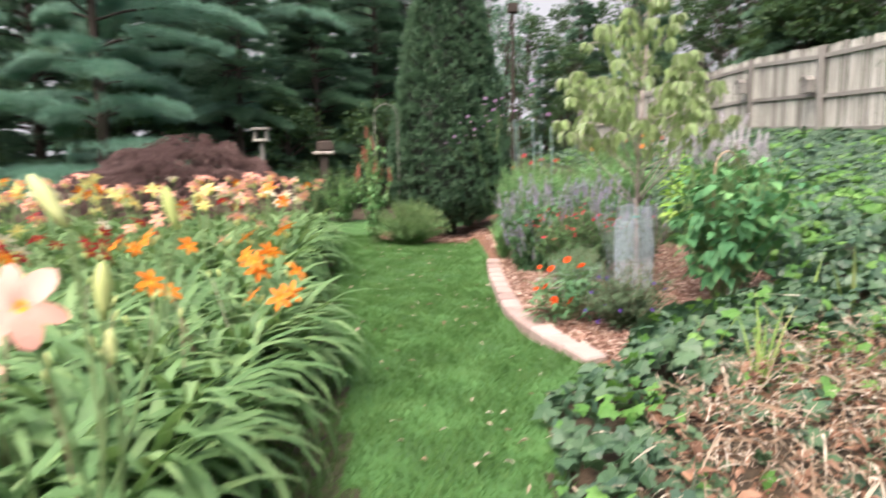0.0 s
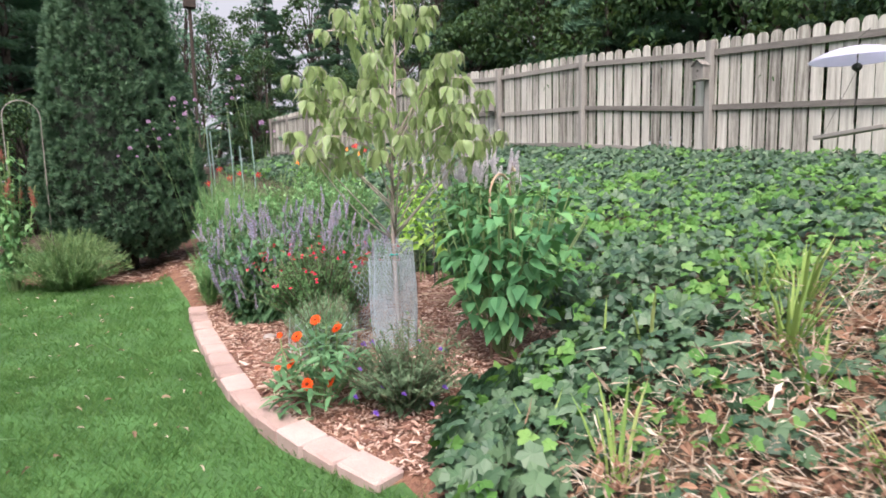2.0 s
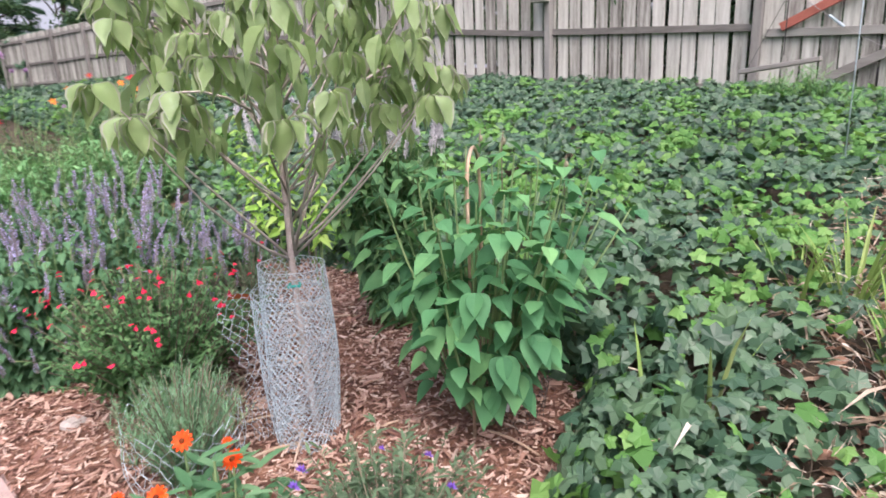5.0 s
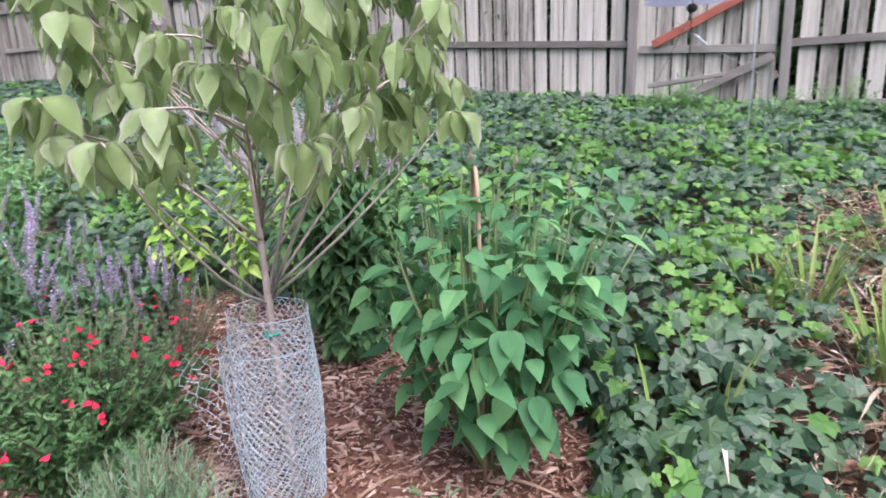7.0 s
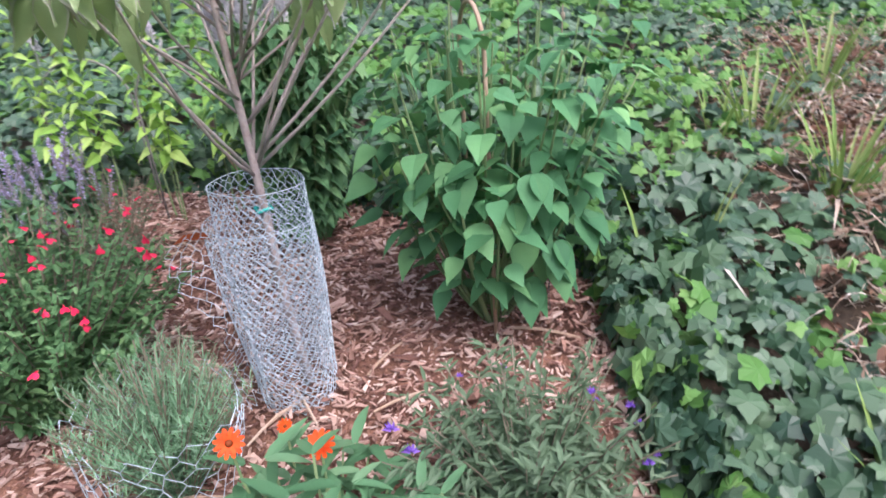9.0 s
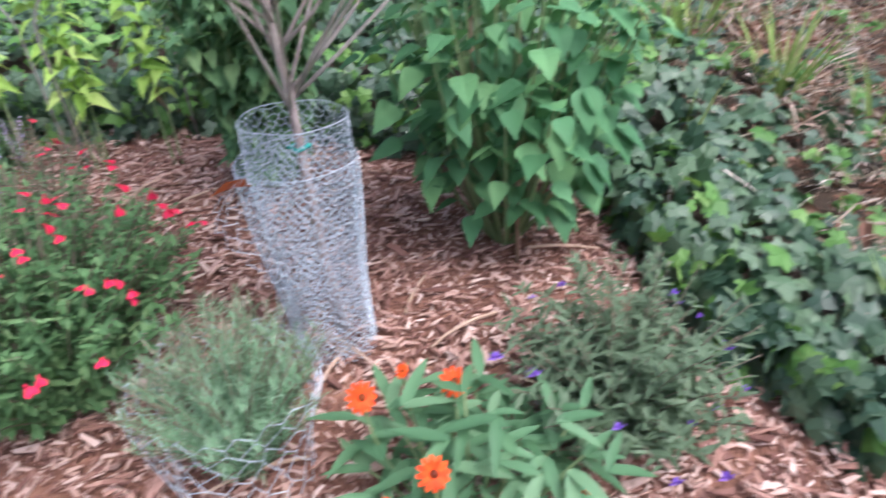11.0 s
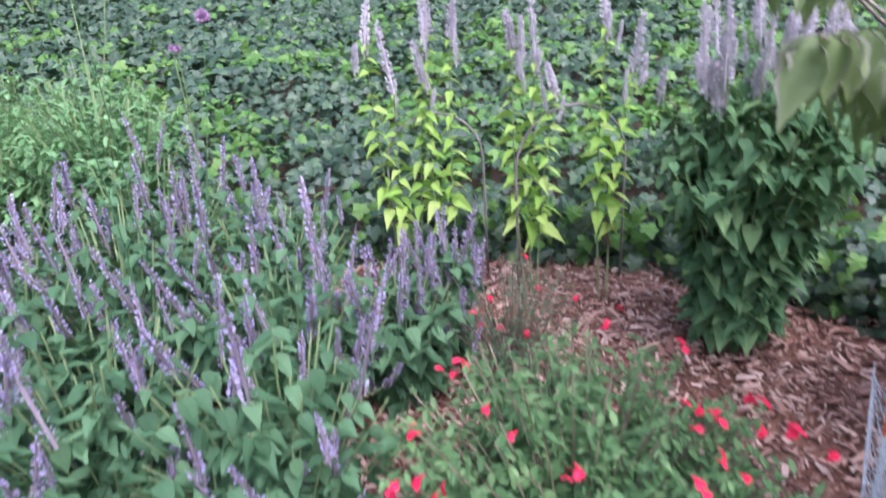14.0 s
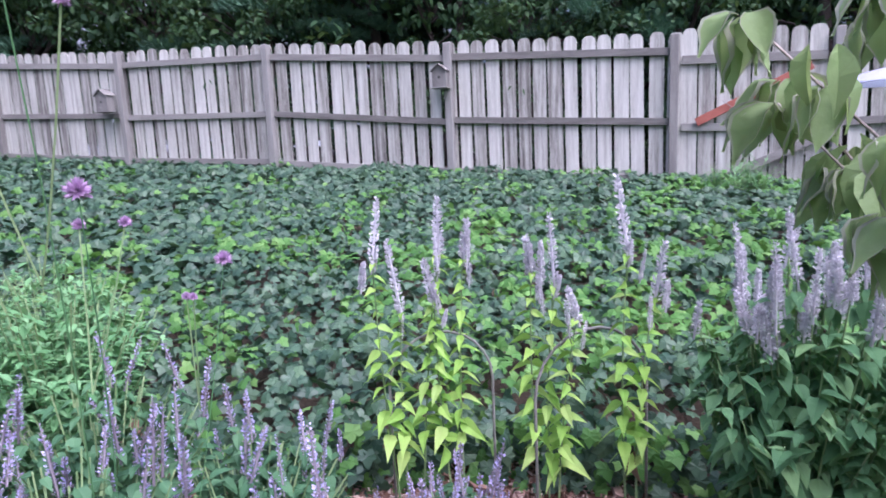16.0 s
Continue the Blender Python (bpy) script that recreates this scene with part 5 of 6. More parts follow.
for (x, y), stems in GOLD:
    ob = thing("golden_hyssop", (x, y, H(x, y)), "golden-leaved hyssop with grey-lilac flower spikes", "plant", "golden hyssops")
    pos, d, s = [], [], []
    for sx, sy, h in stems:
        p = curve_points((sx * 0.4, sy * 0.4, -0.02), (sx * 1.3, sy * 1.3, h), (0.01, 0.02, 0), 9)
        part("stem", tube(p, np.linspace(0.0045, 0.002, 9), 5), STEM, ob)
        for i, t in enumerate(np.linspace(0.36, 0.97, 15)):
            q = [np.interp(t, np.linspace(0, 1, 9), p[:, j]) for j in range(3)]
            for sgn in (0, math.pi):
                b = sgn + (i % 2) * 1.57 + rv.normal(0, 0.3)
                pos.append(q)
                d.append((math.cos(b), math.sin(b), rv.uniform(-0.4, 0.15)))
                s.append(rv.uniform(0.085, 0.122) * (1.2 - 0.78 * t))
        for k in range(3):
            zt = p[-1] + (np.array((rv.normal(0, 0.025), rv.normal(0, 0.025), -0.05 * k - 0.01)) if k else (0, 0, -0.03))
            if k:
                part("side_stem", tube(curve_points(p[-2], zt, (0, 0, -0.01), 4), 0.0015, 4), STEM, ob)
            part("flower_spike", SPIKE_H[rv.integers(4)], [HYSSOP, HYSSOP], ob, "", placed(zt, (rv.normal(0, 0.15), rv.normal(0, 0.15), 1), rv.normal(size=3), rv.uniform(0.4, 0.75) if k else rv.uniform(0.8, 1.05)))
    part("foliage", scatter(POINTED, pos, np.array(d), UP + rv.normal(0, 0.45, (len(pos), 3)), np.array(s)), GOLDLEAF, ob)
hoop((2.16, 5.74), (2.34, 5.42), 1.0, "grey cane hoop behind golden hyssop", 0.005, RAIL)
hoop((2.16, 5.23), (2.42, 4.9), 1.03, "grey cane hoop behind golden hyssop", 0.005, RAIL)
dl = leaf([(0, 0.02), (0.3, 0.3), (0.6, 0.3), (1, 0.02)], 0.5, 0.5, 0.03)
solo("withered_leaf", mesh_of("withered_leaf", dl[0] * 0.1, dl[1], [DRY]), DRY, (2.29, 4.93, 0.62), "pale withered leaf hanging on a stem", "leaf").rotation_euler = (-1.2, 0.2, 0.6)

# ---- tall verbena ----
VHEAD = spray_tpl(200, 0.019, 0.0042, 2.3, 6)
VHEAD = mesh_of("flower_head", VHEAD[0], VHEAD[1], [VERBENA])


def verbena(x, y, heads, label):
    ob = thing("verbena", (x, y, H(x, y)), label, "flower", "tall verbenas")
    for hx, hy, hz in heads:
        e = np.array((hx - x, hy - y, hz - H(x, y)))
        part("stem", tube(curve_points((0, 0, 0), e, (0.02, -0.02, 0), 7), np.linspace(0.0019, 0.0011, 7), 4), HYSSOPLEAF, ob)
        part("flower_head", VHEAD, VERBENA, ob, "", placed(e, UP, (1, 0, 0), rv.uniform(0.95, 1.25)))
        for k in range(2):
            b = rv.uniform(0, 6.28)
            q = e * 0.75
            part("side_stem", tube(curve_points(q, e + (math.cos(b) * 0.09, math.sin(b) * 0.09, -0.06), (0, 0, -0.02), 4), 0.0015, 3), STEM, ob)
            part("flower_head", VHEAD, VERBENA, ob, "", placed(e + (math.cos(b) * 0.09, math.sin(b) * 0.09, -0.06), UP, (1, 0, 0), rv.uniform(0.4, 0.7)))


verbena(1.05, 5.85, [(1.03, 5.72, 1.57), (1.33, 5.7, 1.41), (0.86, 5.6, 1.86)], "tall wiry verbena with small mauve flower heads")
verbena(0.72, 6.7, [(0.33, 6.31, 1.61), (0.48, 6.0, 1.75), (0.6, 6.4, 1.68), (0.42, 6.6, 1.5), (0.2, 6.5, 1.42), (0.65, 6.7, 1.8)], "leaning wiry verbena with mauve flower heads")
verbena(0.95, 7.0, [(0.75, 6.9, 1.85), (0.9, 7.0, 1.72), (1.1, 7.1, 1.9), (0.62, 7.1, 1.62)], "tall wiry verbena with small mauve flower heads")

# ---- daylilies ----
rh = np.random.default_rng(101)


def strap(turn, wave):
    """An arching strap leaf along y that turns over by so many radians."""
    v, f = [], []
    shape = [(0, 0.022), (0.15, 0.029), (0.3, 0.033), (0.45, 0.034), (0.6, 0.031), (0.74, 0.025), (0.88, 0.015), (1, 0.001)]
    y = z = 0.0
    for i, (t, w) in enumerate(shape):
        if i:
            a = turn * (0.5 * (t + shape[i - 1][0])) ** 1.5
            y += (t - shape[i - 1][0]) * math.cos(a)
            z -= (t - shape[i - 1][0]) * math.sin(a)
        u = wave * math.sin(i * 1.9)
        v += [(-w, y, z + 0.35 * w + u), (0, y, z), (w, y, z + 0.35 * w - u)]
    for i in range(len(shape) - 1):
        a, b = 3 * i, 3 * i + 3
        f += [(a, a + 1, b + 1), (a, b + 1, b), (a + 1, a + 2, b + 2), (a + 1, b + 2, b + 1)]
    return np.array(v), np.array(f)


STRAP = [strap(1.7, 0.002), strap(2.5, 0.003), strap(3.3, 0.003)]


def lily_head(mt, seed, wide=1.0):
    g = np.random.default_rng(seed)
    out = []
    for ring, w in ((0, wide), (1, 0.72 * wide)):
        aa = np.arange(3) * 2.0944 + ring * 1.0472 + g.normal(0, 0.08, 3)
        tpl = leaf([(0, 0.05 * w), (0.2, 0.13 * w), (0.5, 0.25 * w), (0.78, 0.25 * w), (0.94, (0.1 if wide == 1 else 0.16) * w), (1, 0.01)], 0.75, 0.25, 0.015)
        fm = np.array([1] * 4 + [0] * 16)
        out.append(scatter((tpl[0], tpl[1], fm), np.zeros((3, 3)), np.stack((np.cos(aa), np.sin(aa), np.full(3, 0.85)), 1), UP, 1.0))
    aa = np.arange(6) * 1.0472
    out += [(*tube(curve_points((0, 0, 0.05), (math.cos(a) * 0.16, math.sin(a) * 0.16, 0.62), (0, 0, 0), 3), 0.012, 3), np.ones(24, int)) for a in aa]
    out.append(tube([(0, 0, -0.4), (0, 0, 0.03)], (0.035, 0.09), 6))
    v, f, m = join([(c[0], c[1], c[2] if len(c) > 2 and len(c[2]) == len(c[1]) else np.zeros(len(c[1]), int)) for c in out])
    return mesh_of("flower", v, f, [mt, THROAT], m, True)


HEADS = {"orange": (ORANGE, lily_head(ORANGE, 1)), "peach": (PEACH, lily_head(PEACH, 2)), "lemon": (YELLOW, lily_head(YELLOW, 3)), "crimson": (CRIMSON, lily_head(CRIMSON, 4)), "cream": (CREAM, lily_head(CREAM, 5))}
BLUSHHEAD = lily_head(BLUSH, 6, 1.55)
BUDMESH = mesh_of("bud", *tube([(0, 0, 0), (0, 0.25, 0), (0, 0.6, 0), (0, 0.9, 0), (0, 1, 0)], (0.05, 0.11, 0.15, 0.09, 0.02), 7), [BUD], None, True)


def lily_clump(col, seed, nleaf, nflower, h, spread=0.2, big=1.0):
    g = np.random.default_rng(seed)
    mt, head = HEADS[col]
    ob = thing("daylily", (0, 0, 0), f"daylily clump with arching strap leaves and {col} trumpet flowers", "flower", "daylilies")
    chunks = []
    for i in range(3):
        k = nleaf // 3
        a, r = g.uniform(0, 6.28, k), g.uniform(0.02, spread * 0.5, k)
        o = np.stack((np.cos(a), np.sin(a), np.zeros(k)), 1)
        chunks.append(scatter(STRAP[i], o * r[:, None], o * g.uniform(0.05, 0.6, (k, 1)) + UP, o * -0.5 + UP + g.normal(0, 0.15, (k, 3)), g.uniform(0.5, 0.82, k)))
    part("foliage", join(chunks), LILYLEAF, ob)
    a = g.uniform(0, 6.28, 7)
    o = np.stack((np.cos(a), np.sin(a), np.zeros(7)), 1)
    part("dry_foliage", scatter(STRAP[2], o * 0.08, o * g.uniform(0.3, 1.0, (7, 1)) + UP, UP - o * 0.4, g.uniform(0.3, 0.45, 7)), DRY, ob)
    for k in range(nflower):
        a, r = g.uniform(0, 6.28), g.uniform(0.05, spread)
        e = np.array((math.cos(a) * r, math.sin(a) * r, h * g.uniform(0.82, 1.08)))
        p = curve_points(e * (0.3, 0.3, 0), e, (math.cos(a) * -0.03, math.sin(a) * -0.03, 0), 6)
        part("scape", tube(p, np.linspace(0.005, 0.003, 6), 4), STEM, ob)
        b = g.uniform(0, 6.28)
        n = np.array((math.cos(b) * 0.8, math.sin(b) * 0.8 - 0.5, 0.75))
        part("flower", head, [mt, THROAT], ob, "", placed(e + unit(n) * 0.03, np.cross(n, (0.2, 0.3, 1)), n, g.uniform(0.055, 0.07) * big))
        for q in range(2):
            c = b + 1.6 + q * 1.9
            part("bud", BUDMESH, BUD, ob, "", placed(e - UP * 0.02, (math.cos(c) * 0.6, math.sin(c) * 0.6, 1), UP, g.uniform(0.045, 0.075)))
    return ob


base = {c: [lily_clump(c, 110 + 10 * i + j, 72, 2 + j, 0.78, 0.26) for j in range(2)] for i, c in enumerate(HEADS)}
used, made = set(), 0
for iy, y in enumerate(np.arange(3.0, 9.4, 0.42)):
    edge = float(np.interp(y, (0, 1.9, 5.76, 11), (-1.0, -1.04, -1.47, -2.25)))
    for ix in range(9):
        x = edge - ix * 0.46 + rh.uniform(-0.14, 0.14)
        yy = y + rh.uniform(-0.14, 0.14)
        if x < -1.2 - 0.62 * yy or math.hypot((x + 4.0) / 1.8, (yy - 9.6) / 1.6) < 0.95:
            continue
        far = x < -1.9
        if yy < 3.75 and x > -1.75:
            continue
        if yy < 4.1 and not far:
            w = ("orange", "orange", "peach", "orange", "lemon")
        elif far and yy < 6.5:
            w = ("crimson", "lemon", "peach", "cream", "orange", "peach")
        else:
            w = ("peach", "peach", "cream", "peach", "lemon", "cream", "peach", "lemon", "orange")
        c = w[rh.integers(len(w))]
        j = int(rh.integers(2))
        m = Matrix.Translation((x, yy, H(x, yy))) @ Matrix.Rotation(rh.uniform(0, 6.28), 4, "Z")
        if (c, j) not in used:
            used.add((c, j))
            base[c][j].matrix_basis = m
            ob = base[c][j]
        else:
            ob = copy_thing(base[c][j], m)
        s = rh.uniform(0.9, 1.1) * float(np.interp(yy, (3.0, 4.6, 6.0), (0.72, 0.98, 1.08)))
        ob.scale = (s, s, s)
for c in HEADS:
    for j in range(2):
        if (c, j) not in used:
            base[c][j].matrix_basis = Matrix.Translation((-4.4 - j * 0.4, 7 - 0.4 * j, H(-4.4, 7)))

# low orange clumps at the front of the bed
for q, (x, y, nf, hh) in enumerate([(-0.84, 3.1, 4, 0.52), (-1.06, 3.28, 4, 0.56), (-1.42, 3.05, 3, 0.55), (-1.02, 3.62, 3, 0.68), (-1.55, 3.55, 2, 0.66)]):
    lily_clump("orange", 300 + q, 66, nf, hh, 0.17, 1.0).matrix_basis = Matrix.Translation((x, y, H(x, y)))

near_lily = thing("daylily", (-0.86, 1.25, H(-0.86, 1.25)), "daylily clump with a large peach-pink flower and fat green buds", "flower", "daylilies")
o = near_lily.location


def held(name, mesh, mats, at, d, n, s, label=""):
    e = np.array(at) - np.array(o)
    part("scape", tube(curve_points((rh.normal(0, 0.05), rh.normal(0, 0.05), 0), e, (0.02, 0.02, 0), 6), np.linspace(0.006, 0.004, 6), 5), STEM, near_lily)
    part(name, mesh, mats, near_lily, label, placed(e, d, n, s))


held("flower", BLUSHHEAD, [BLUSH, THROAT], (-0.74, 1.0, 0.89), (1, 0.3, 0.2), (0.35, -0.85, 0.35), 0.062, "large peach-pink flower with a golden throat")
held("flower", BLUSHHEAD, [BLUSH, THROAT], (-0.86, 1.02, 0.78), (1, 0.3, 0.2), (-0.3, -0.7, 0.6), 0.055)
held("bud", BUDMESH, BUD, (-0.62, 1.02, 0.86), (0.0, 0.1, 1), (1, 0, 0), 0.1, "fat green bud")
held("bud", BUDMESH, BUD, (-0.8, 1.25, 1.0), (-0.55, 0.1, 0.8), (1, 0, 0), 0.13, "fat lemon bud")
held("bud", BUDMESH, PEACH, (-0.62, 1.35, 0.98), (-0.25, 0.1, 0.9), (1, 0, 0), 0.1, "pink-tinged opening bud")
held("bud", BUDMESH, BUD, (-0.6, 1.0, 0.79), (-0.1, 0.1, 1), (1, 0, 0), 0.06)
k = 80
a = rh.uniform(0, 6.28, k)
oo = np.stack((np.cos(a), np.sin(a), np.zeros(k)), 1)
part("foliage", scatter(STRAP[1], oo * rh.uniform(0.02, 0.12, (k, 1)), oo * rh.uniform(0.2, 0.9, (k, 1)) + UP, UP - oo * 0.5, rh.uniform(0.42, 0.66, k)), LILYLEAF, near_lily)

for x, y in ((-0.98, 1.85), (-1.03, 2.2), (-1.3, 1.7), (-1.6, 2.0), (-0.99, 1.5), (-1.2, 1.3), (-1.05, 2.6), (-1.35, 2.2), (-1.4, 2.65), (-1.85, 2.45), (-1.8, 2.85), (-2.2, 2.7), (-1.0, 2.9), (-2.3, 3.2)):
    ob = thing("daylily", (x, y, H(x, y)), "daylily clump with arching strap leaves, past flowering", "flower", "daylilies")
    k = 84
    a = rh.uniform(0, 6.28, k)
    oo = np.stack((np.cos(a), np.sin(a), np.zeros(k)), 1)
    part("foliage", join([scatter(STRAP[i], oo[i::3] * rh.uniform(0.02, 0.13, (28, 1)), oo[i::3] * rh.uniform(0.05, 0.6, (28, 1)) + UP, UP - oo[i::3] * 0.5 + rh.normal(0, 0.15, (28, 3)), rh.uniform(0.5, 0.84, 28)) for i in range(3)]), LILYLEAF, ob)
    part("dry_foliage", scatter(STRAP[2], oo[:9] * 0.1, oo[:9] * rh.uniform(0.3, 1.1, (9, 1)) + UP, UP - oo[:9] * 0.4, rh.uniform(0.25, 0.45, 9)), DRY, ob)
    for q in range(2):
        b = rh.uniform(0, 6.28)
        e = np.array((math.cos(b) * 0.12, math.sin(b) * 0.12, rh.uniform(0.5, 0.62)))
        part("scape", tube(curve_points((0, 0, 0), e, (0.02, 0, 0), 5), (0.005, 0.005, 0.004, 0.004, 0.003), 4), DRY if q else STEM, ob)
        part("bud", BUDMESH, BUD, ob, "", placed(e, (math.cos(b) * 0.4, math.sin(b) * 0.4, 1), UP, 0.045))

# ---- beyond the lawn ----
am = thing("amaranth", (-0.82, 8.5, H(-0.82, 8.5)), "tall leafy plant with rusty red plumes beside the yew", "flower")
rows = shoots(rh, 20, 0.26, 1.5, 0.2)
part("stemwork", join([tube(p, 0.005, 4) for p in rows]), STEM, am)
part("foliage", scatter(HEART, *(lambda q: (q[0], q[1] - UP * 0.4, UP, q[2]))(leafed(rh, rows, 24, 0.1, 0.15, 0.2))), MINTLEAF, am)
PLUME = spike_mesh("plume", 120, 0.22, 0.028, 90, [AMARANTH, AMARANTH], 0.5, 0.02)
for p in rows[::2]:
    part("plume", PLUME, [AMARANTH, AMARANTH], am, "", placed(p[-1] - UP * 0.05, UP + rh.normal(0, 0.12, 3), (1, 0, 0), rh.uniform(0.6, 0.95)))
hoop((-0.82, 8.75), (-0.5, 8.85), 2.0, "weathered cane hoop behind a red-plumed plant", 0.006, RAIL)
fen = thing("fine_leaved_clump", (-0.36, 8.35, H(-0.36, 8.35)), "bright green fine-leaved clump at the yew's foot", "plant")
rows = shoots(rh, 300, 0.6, 0.64, flat=0.9)
part("stemwork", join([tube(p, 0.002, 3) for p in rows]), STEM, fen)
part("foliage", scatter(NARROW, *(lambda q: (q[0], q[1], UP, q[2]))(leafed(rh, rows, 44, 0.075, 0.05, 0.8, 0.5))), LILYLEAF, fen)
for x, y, rr, hh in ((0.75, 6.75, 0.2, 0.45), (0.68, 6.3, 0.14, 0.4), (0.95, 7.3, 0.32, 0.95), (1.25, 8.3, 0.4, 1.05), (1.0, 6.9, 0.2, 0.8)):
    ob = thing("grassy_clump", (x, y, H(x, y)), "yellow-green clump of fine leaves beside the brick edging", "plant", "fine clumps")
    rows = shoots(rh, int(260 * rr), rr, hh)
    part("foliage", scatter(NARROW, *(lambda q: (q[0], q[1], UP, q[2]))(leafed(rh, rows, int(22 + 40 * hh), 0.08, 0.05, 1.0))), MINTLEAF, ob)
    part("stemwork", join([tube(p, 0.002, 3) for p in rows]), STEM, ob)
for x, y, zt in ((1.3, 10.0, 1.85), (1.36, 10.1, 1.8), (1.63, 10.2, 1.85), (1.72, 10.0, 1.6), (1.95, 10.3, 1.75)):
    z0 = H(x, y)
    solo("garden_stake", tube([(0, 0, -0.1), (0.02, 0, (zt - z0) * 0.6), (0.0, 0.01, zt - z0)], 0.01, 5), STAKEBLUE, (x, y, z0), "pale blue-green coated garden stake", "stake", "garden stakes")
for i, (x, y, r, h, mt) in enumerate([(1.5, 9.6, 0.5, 0.9, MINTLEAF), (2.2, 10.0, 0.55, 0.95, SALVIALEAF), (2.9, 9.2, 0.5, 0.7, MINTLEAF), (3.1, 11.0, 0.6, 0.9, SALVIALEAF), (1.9, 11.6, 0.6, 1.0, SALVIALEAF), (3.8, 12.4, 0.6, 0.85, MINTLEAF), (4.6, 14.0, 0.7, 0.8, SALVIALEAF), (-1.7, 11.6, 0.5, 1.1, MINTLEAF), (-2.2, 11.9, 0.55, 1.2, SALVIALEAF)]):
    ob = thing("border_perennial", (x, y, H(x, y)), "leafy green perennial in the far border", "plant", "far border")
    rows = shoots(rh, 60, r, h)
    part("foliage", scatter(OVAL, *(lambda q: (q[0], q[1], UP, q[2]))(leafed(rh, rows, 26, 0.075, 0.1, 0.3))), mt, ob)
    part("stemwork", join([tube(p, 0.003, 3) for p in rows]), STEM, ob)
    if 4 <= i <= 6:
        hm = ("orange", "lemon", "crimson", "orange", "crimson")[i - 2]
        for p in rows[:6]:
            part("flower", HEADS[hm][1], [HEADS[hm][0], THROAT], ob, "", placed(p[-1] + UP * 0.1, (1, 0, 0.2), (-0.3, -0.8, 0.5), 0.05))
# bird table and stone block under the pines
bt = thing("bird_feeder", (-3.4, 12.6, H(-3.4, 12.6)), "small roofed wooden bird feeder on a post", "bird feeder")
part("post", box(0.07, 0.07, 1.6, 0.005), RAIL, bt, "", pose(0, 0, 0.75))
part("tray", box(0.28, 0.26, 0.05, 0.006), FENCE, bt, "", pose(0, 0, 1.57))
for sx in (-1, 1):
    part("upright", box(0.04, 0.2, 0.18, 0.003), RAIL, bt, "", pose(sx * 0.11, 0, 1.68))
part("roof", box(0.34, 0.3, 0.05, 0.01), RAIL, bt, "", pose(0, 0, 1.79))
bench = thing("stone_bench", (-2.2, 12.8, H(-2.2, 12.8)), "pale stone garden seat with a dark upright back slab", "seat")
part("seat", box(0.42, 0.28, 0.07, 0.02), STONE, bench, "", pose(0, 0, 1.3))
part("pedestal", box(0.16, 0.14, 1.27, 0.02), TRUNK, bench, "", pose(0, 0, 0.625))
part("back_slab", box(0.36, 0.08, 0.26, 0.06), TRUNK, bench, "dark upright slab", pose(0, 0.1, 1.45))
pole = thing("lamp_pole", (3.3, 25, H(3.3, 25)), "tall grey pole with a small box at its top", "pole")
part("shaft", tube([(0, 0, -0.2), (0, 0, 6.4)], (0.07, 0.06), 8), TRUNK, pole)
part("head", box(0.4, 0.3, 0.35, 0.03), TRUNK, pole, "", pose(0, 0, 6.5))

# ---- hanging tray feeder over the ivy ----
FXp, FYp = 4.75, 3.2
fz = H(FXp, FYp)
hook = thing("crook_pole", (FXp, FYp, fz), "dark iron shepherd's crook standing in the ivy", "pole")
crook = [(0, 0, -0.1), (0, 0, 1.0), (0, 0, 1.55)] + [(-0.08 + 0.08 * math.cos(q) * 1.0, 0.14 - 0.14 * math.cos(q), 1.55 + 0.16 * math.sin(q)) for q in np.linspace(0.2, math.pi, 9)]
part("shaft", tube(crook, 0.004, 6), WIRE, hook, smooth=True)
fd = thing("hanging_feeder", (4.668, 3.577, 1.42), "cloudy plastic dome over a thin hanging wooden tray", "bird feeder")
t = np.linspace(0, 1, 9)
dome_v, dome_f = [], []
for i, q in enumerate(t):
    for j in range(24):
        a = j * 2 * math.pi / 24
        dome_v.append((0.3 * q * math.cos(a), 0.3 * q * math.sin(a), 0.58 - 0.085 * q ** 2.4))
for i in range(8):
    for j in range(24):
        a, b = i * 24 + j, i * 24 + (j + 1) % 24
        dome_f += [(a, b, b + 24), (a, b + 24, a + 24)]
dv = np.array(dome_v)
dome = join([(dv, np.array(dome_f)), (dv - (0, 0, 0.006), np.array(dome_f)[:, ::-1])])
part("dome", dome[:2], PLASTIC, fd, "cloudy white plastic weather dome", smooth=True)
part("hanger", tube([(0.0, 0.0, 0.05), (0, 0, 0.4), (0.0, -0.0, 0.64), (0.05, -0.05, 0.7)], 0.004, 5), BLACKWIRE, fd)
part("knob", ball(0.035, 0.035, 0.03, 5, 8, (0, 0, 0.44)), BLACKWIRE, fd)
part("tray", box(0.1, 0.46, 0.03, 0.005), RAIL, fd, "thin weathered wooden tray", pose(-0.01, 0.02, -0.01, -7, 0, 4))
part("tray_chain", tube([(-0.01, 0.2, -0.01), (0.0, 0.0, 0.42)], 0.002, 4), BLACKWIRE, fd)

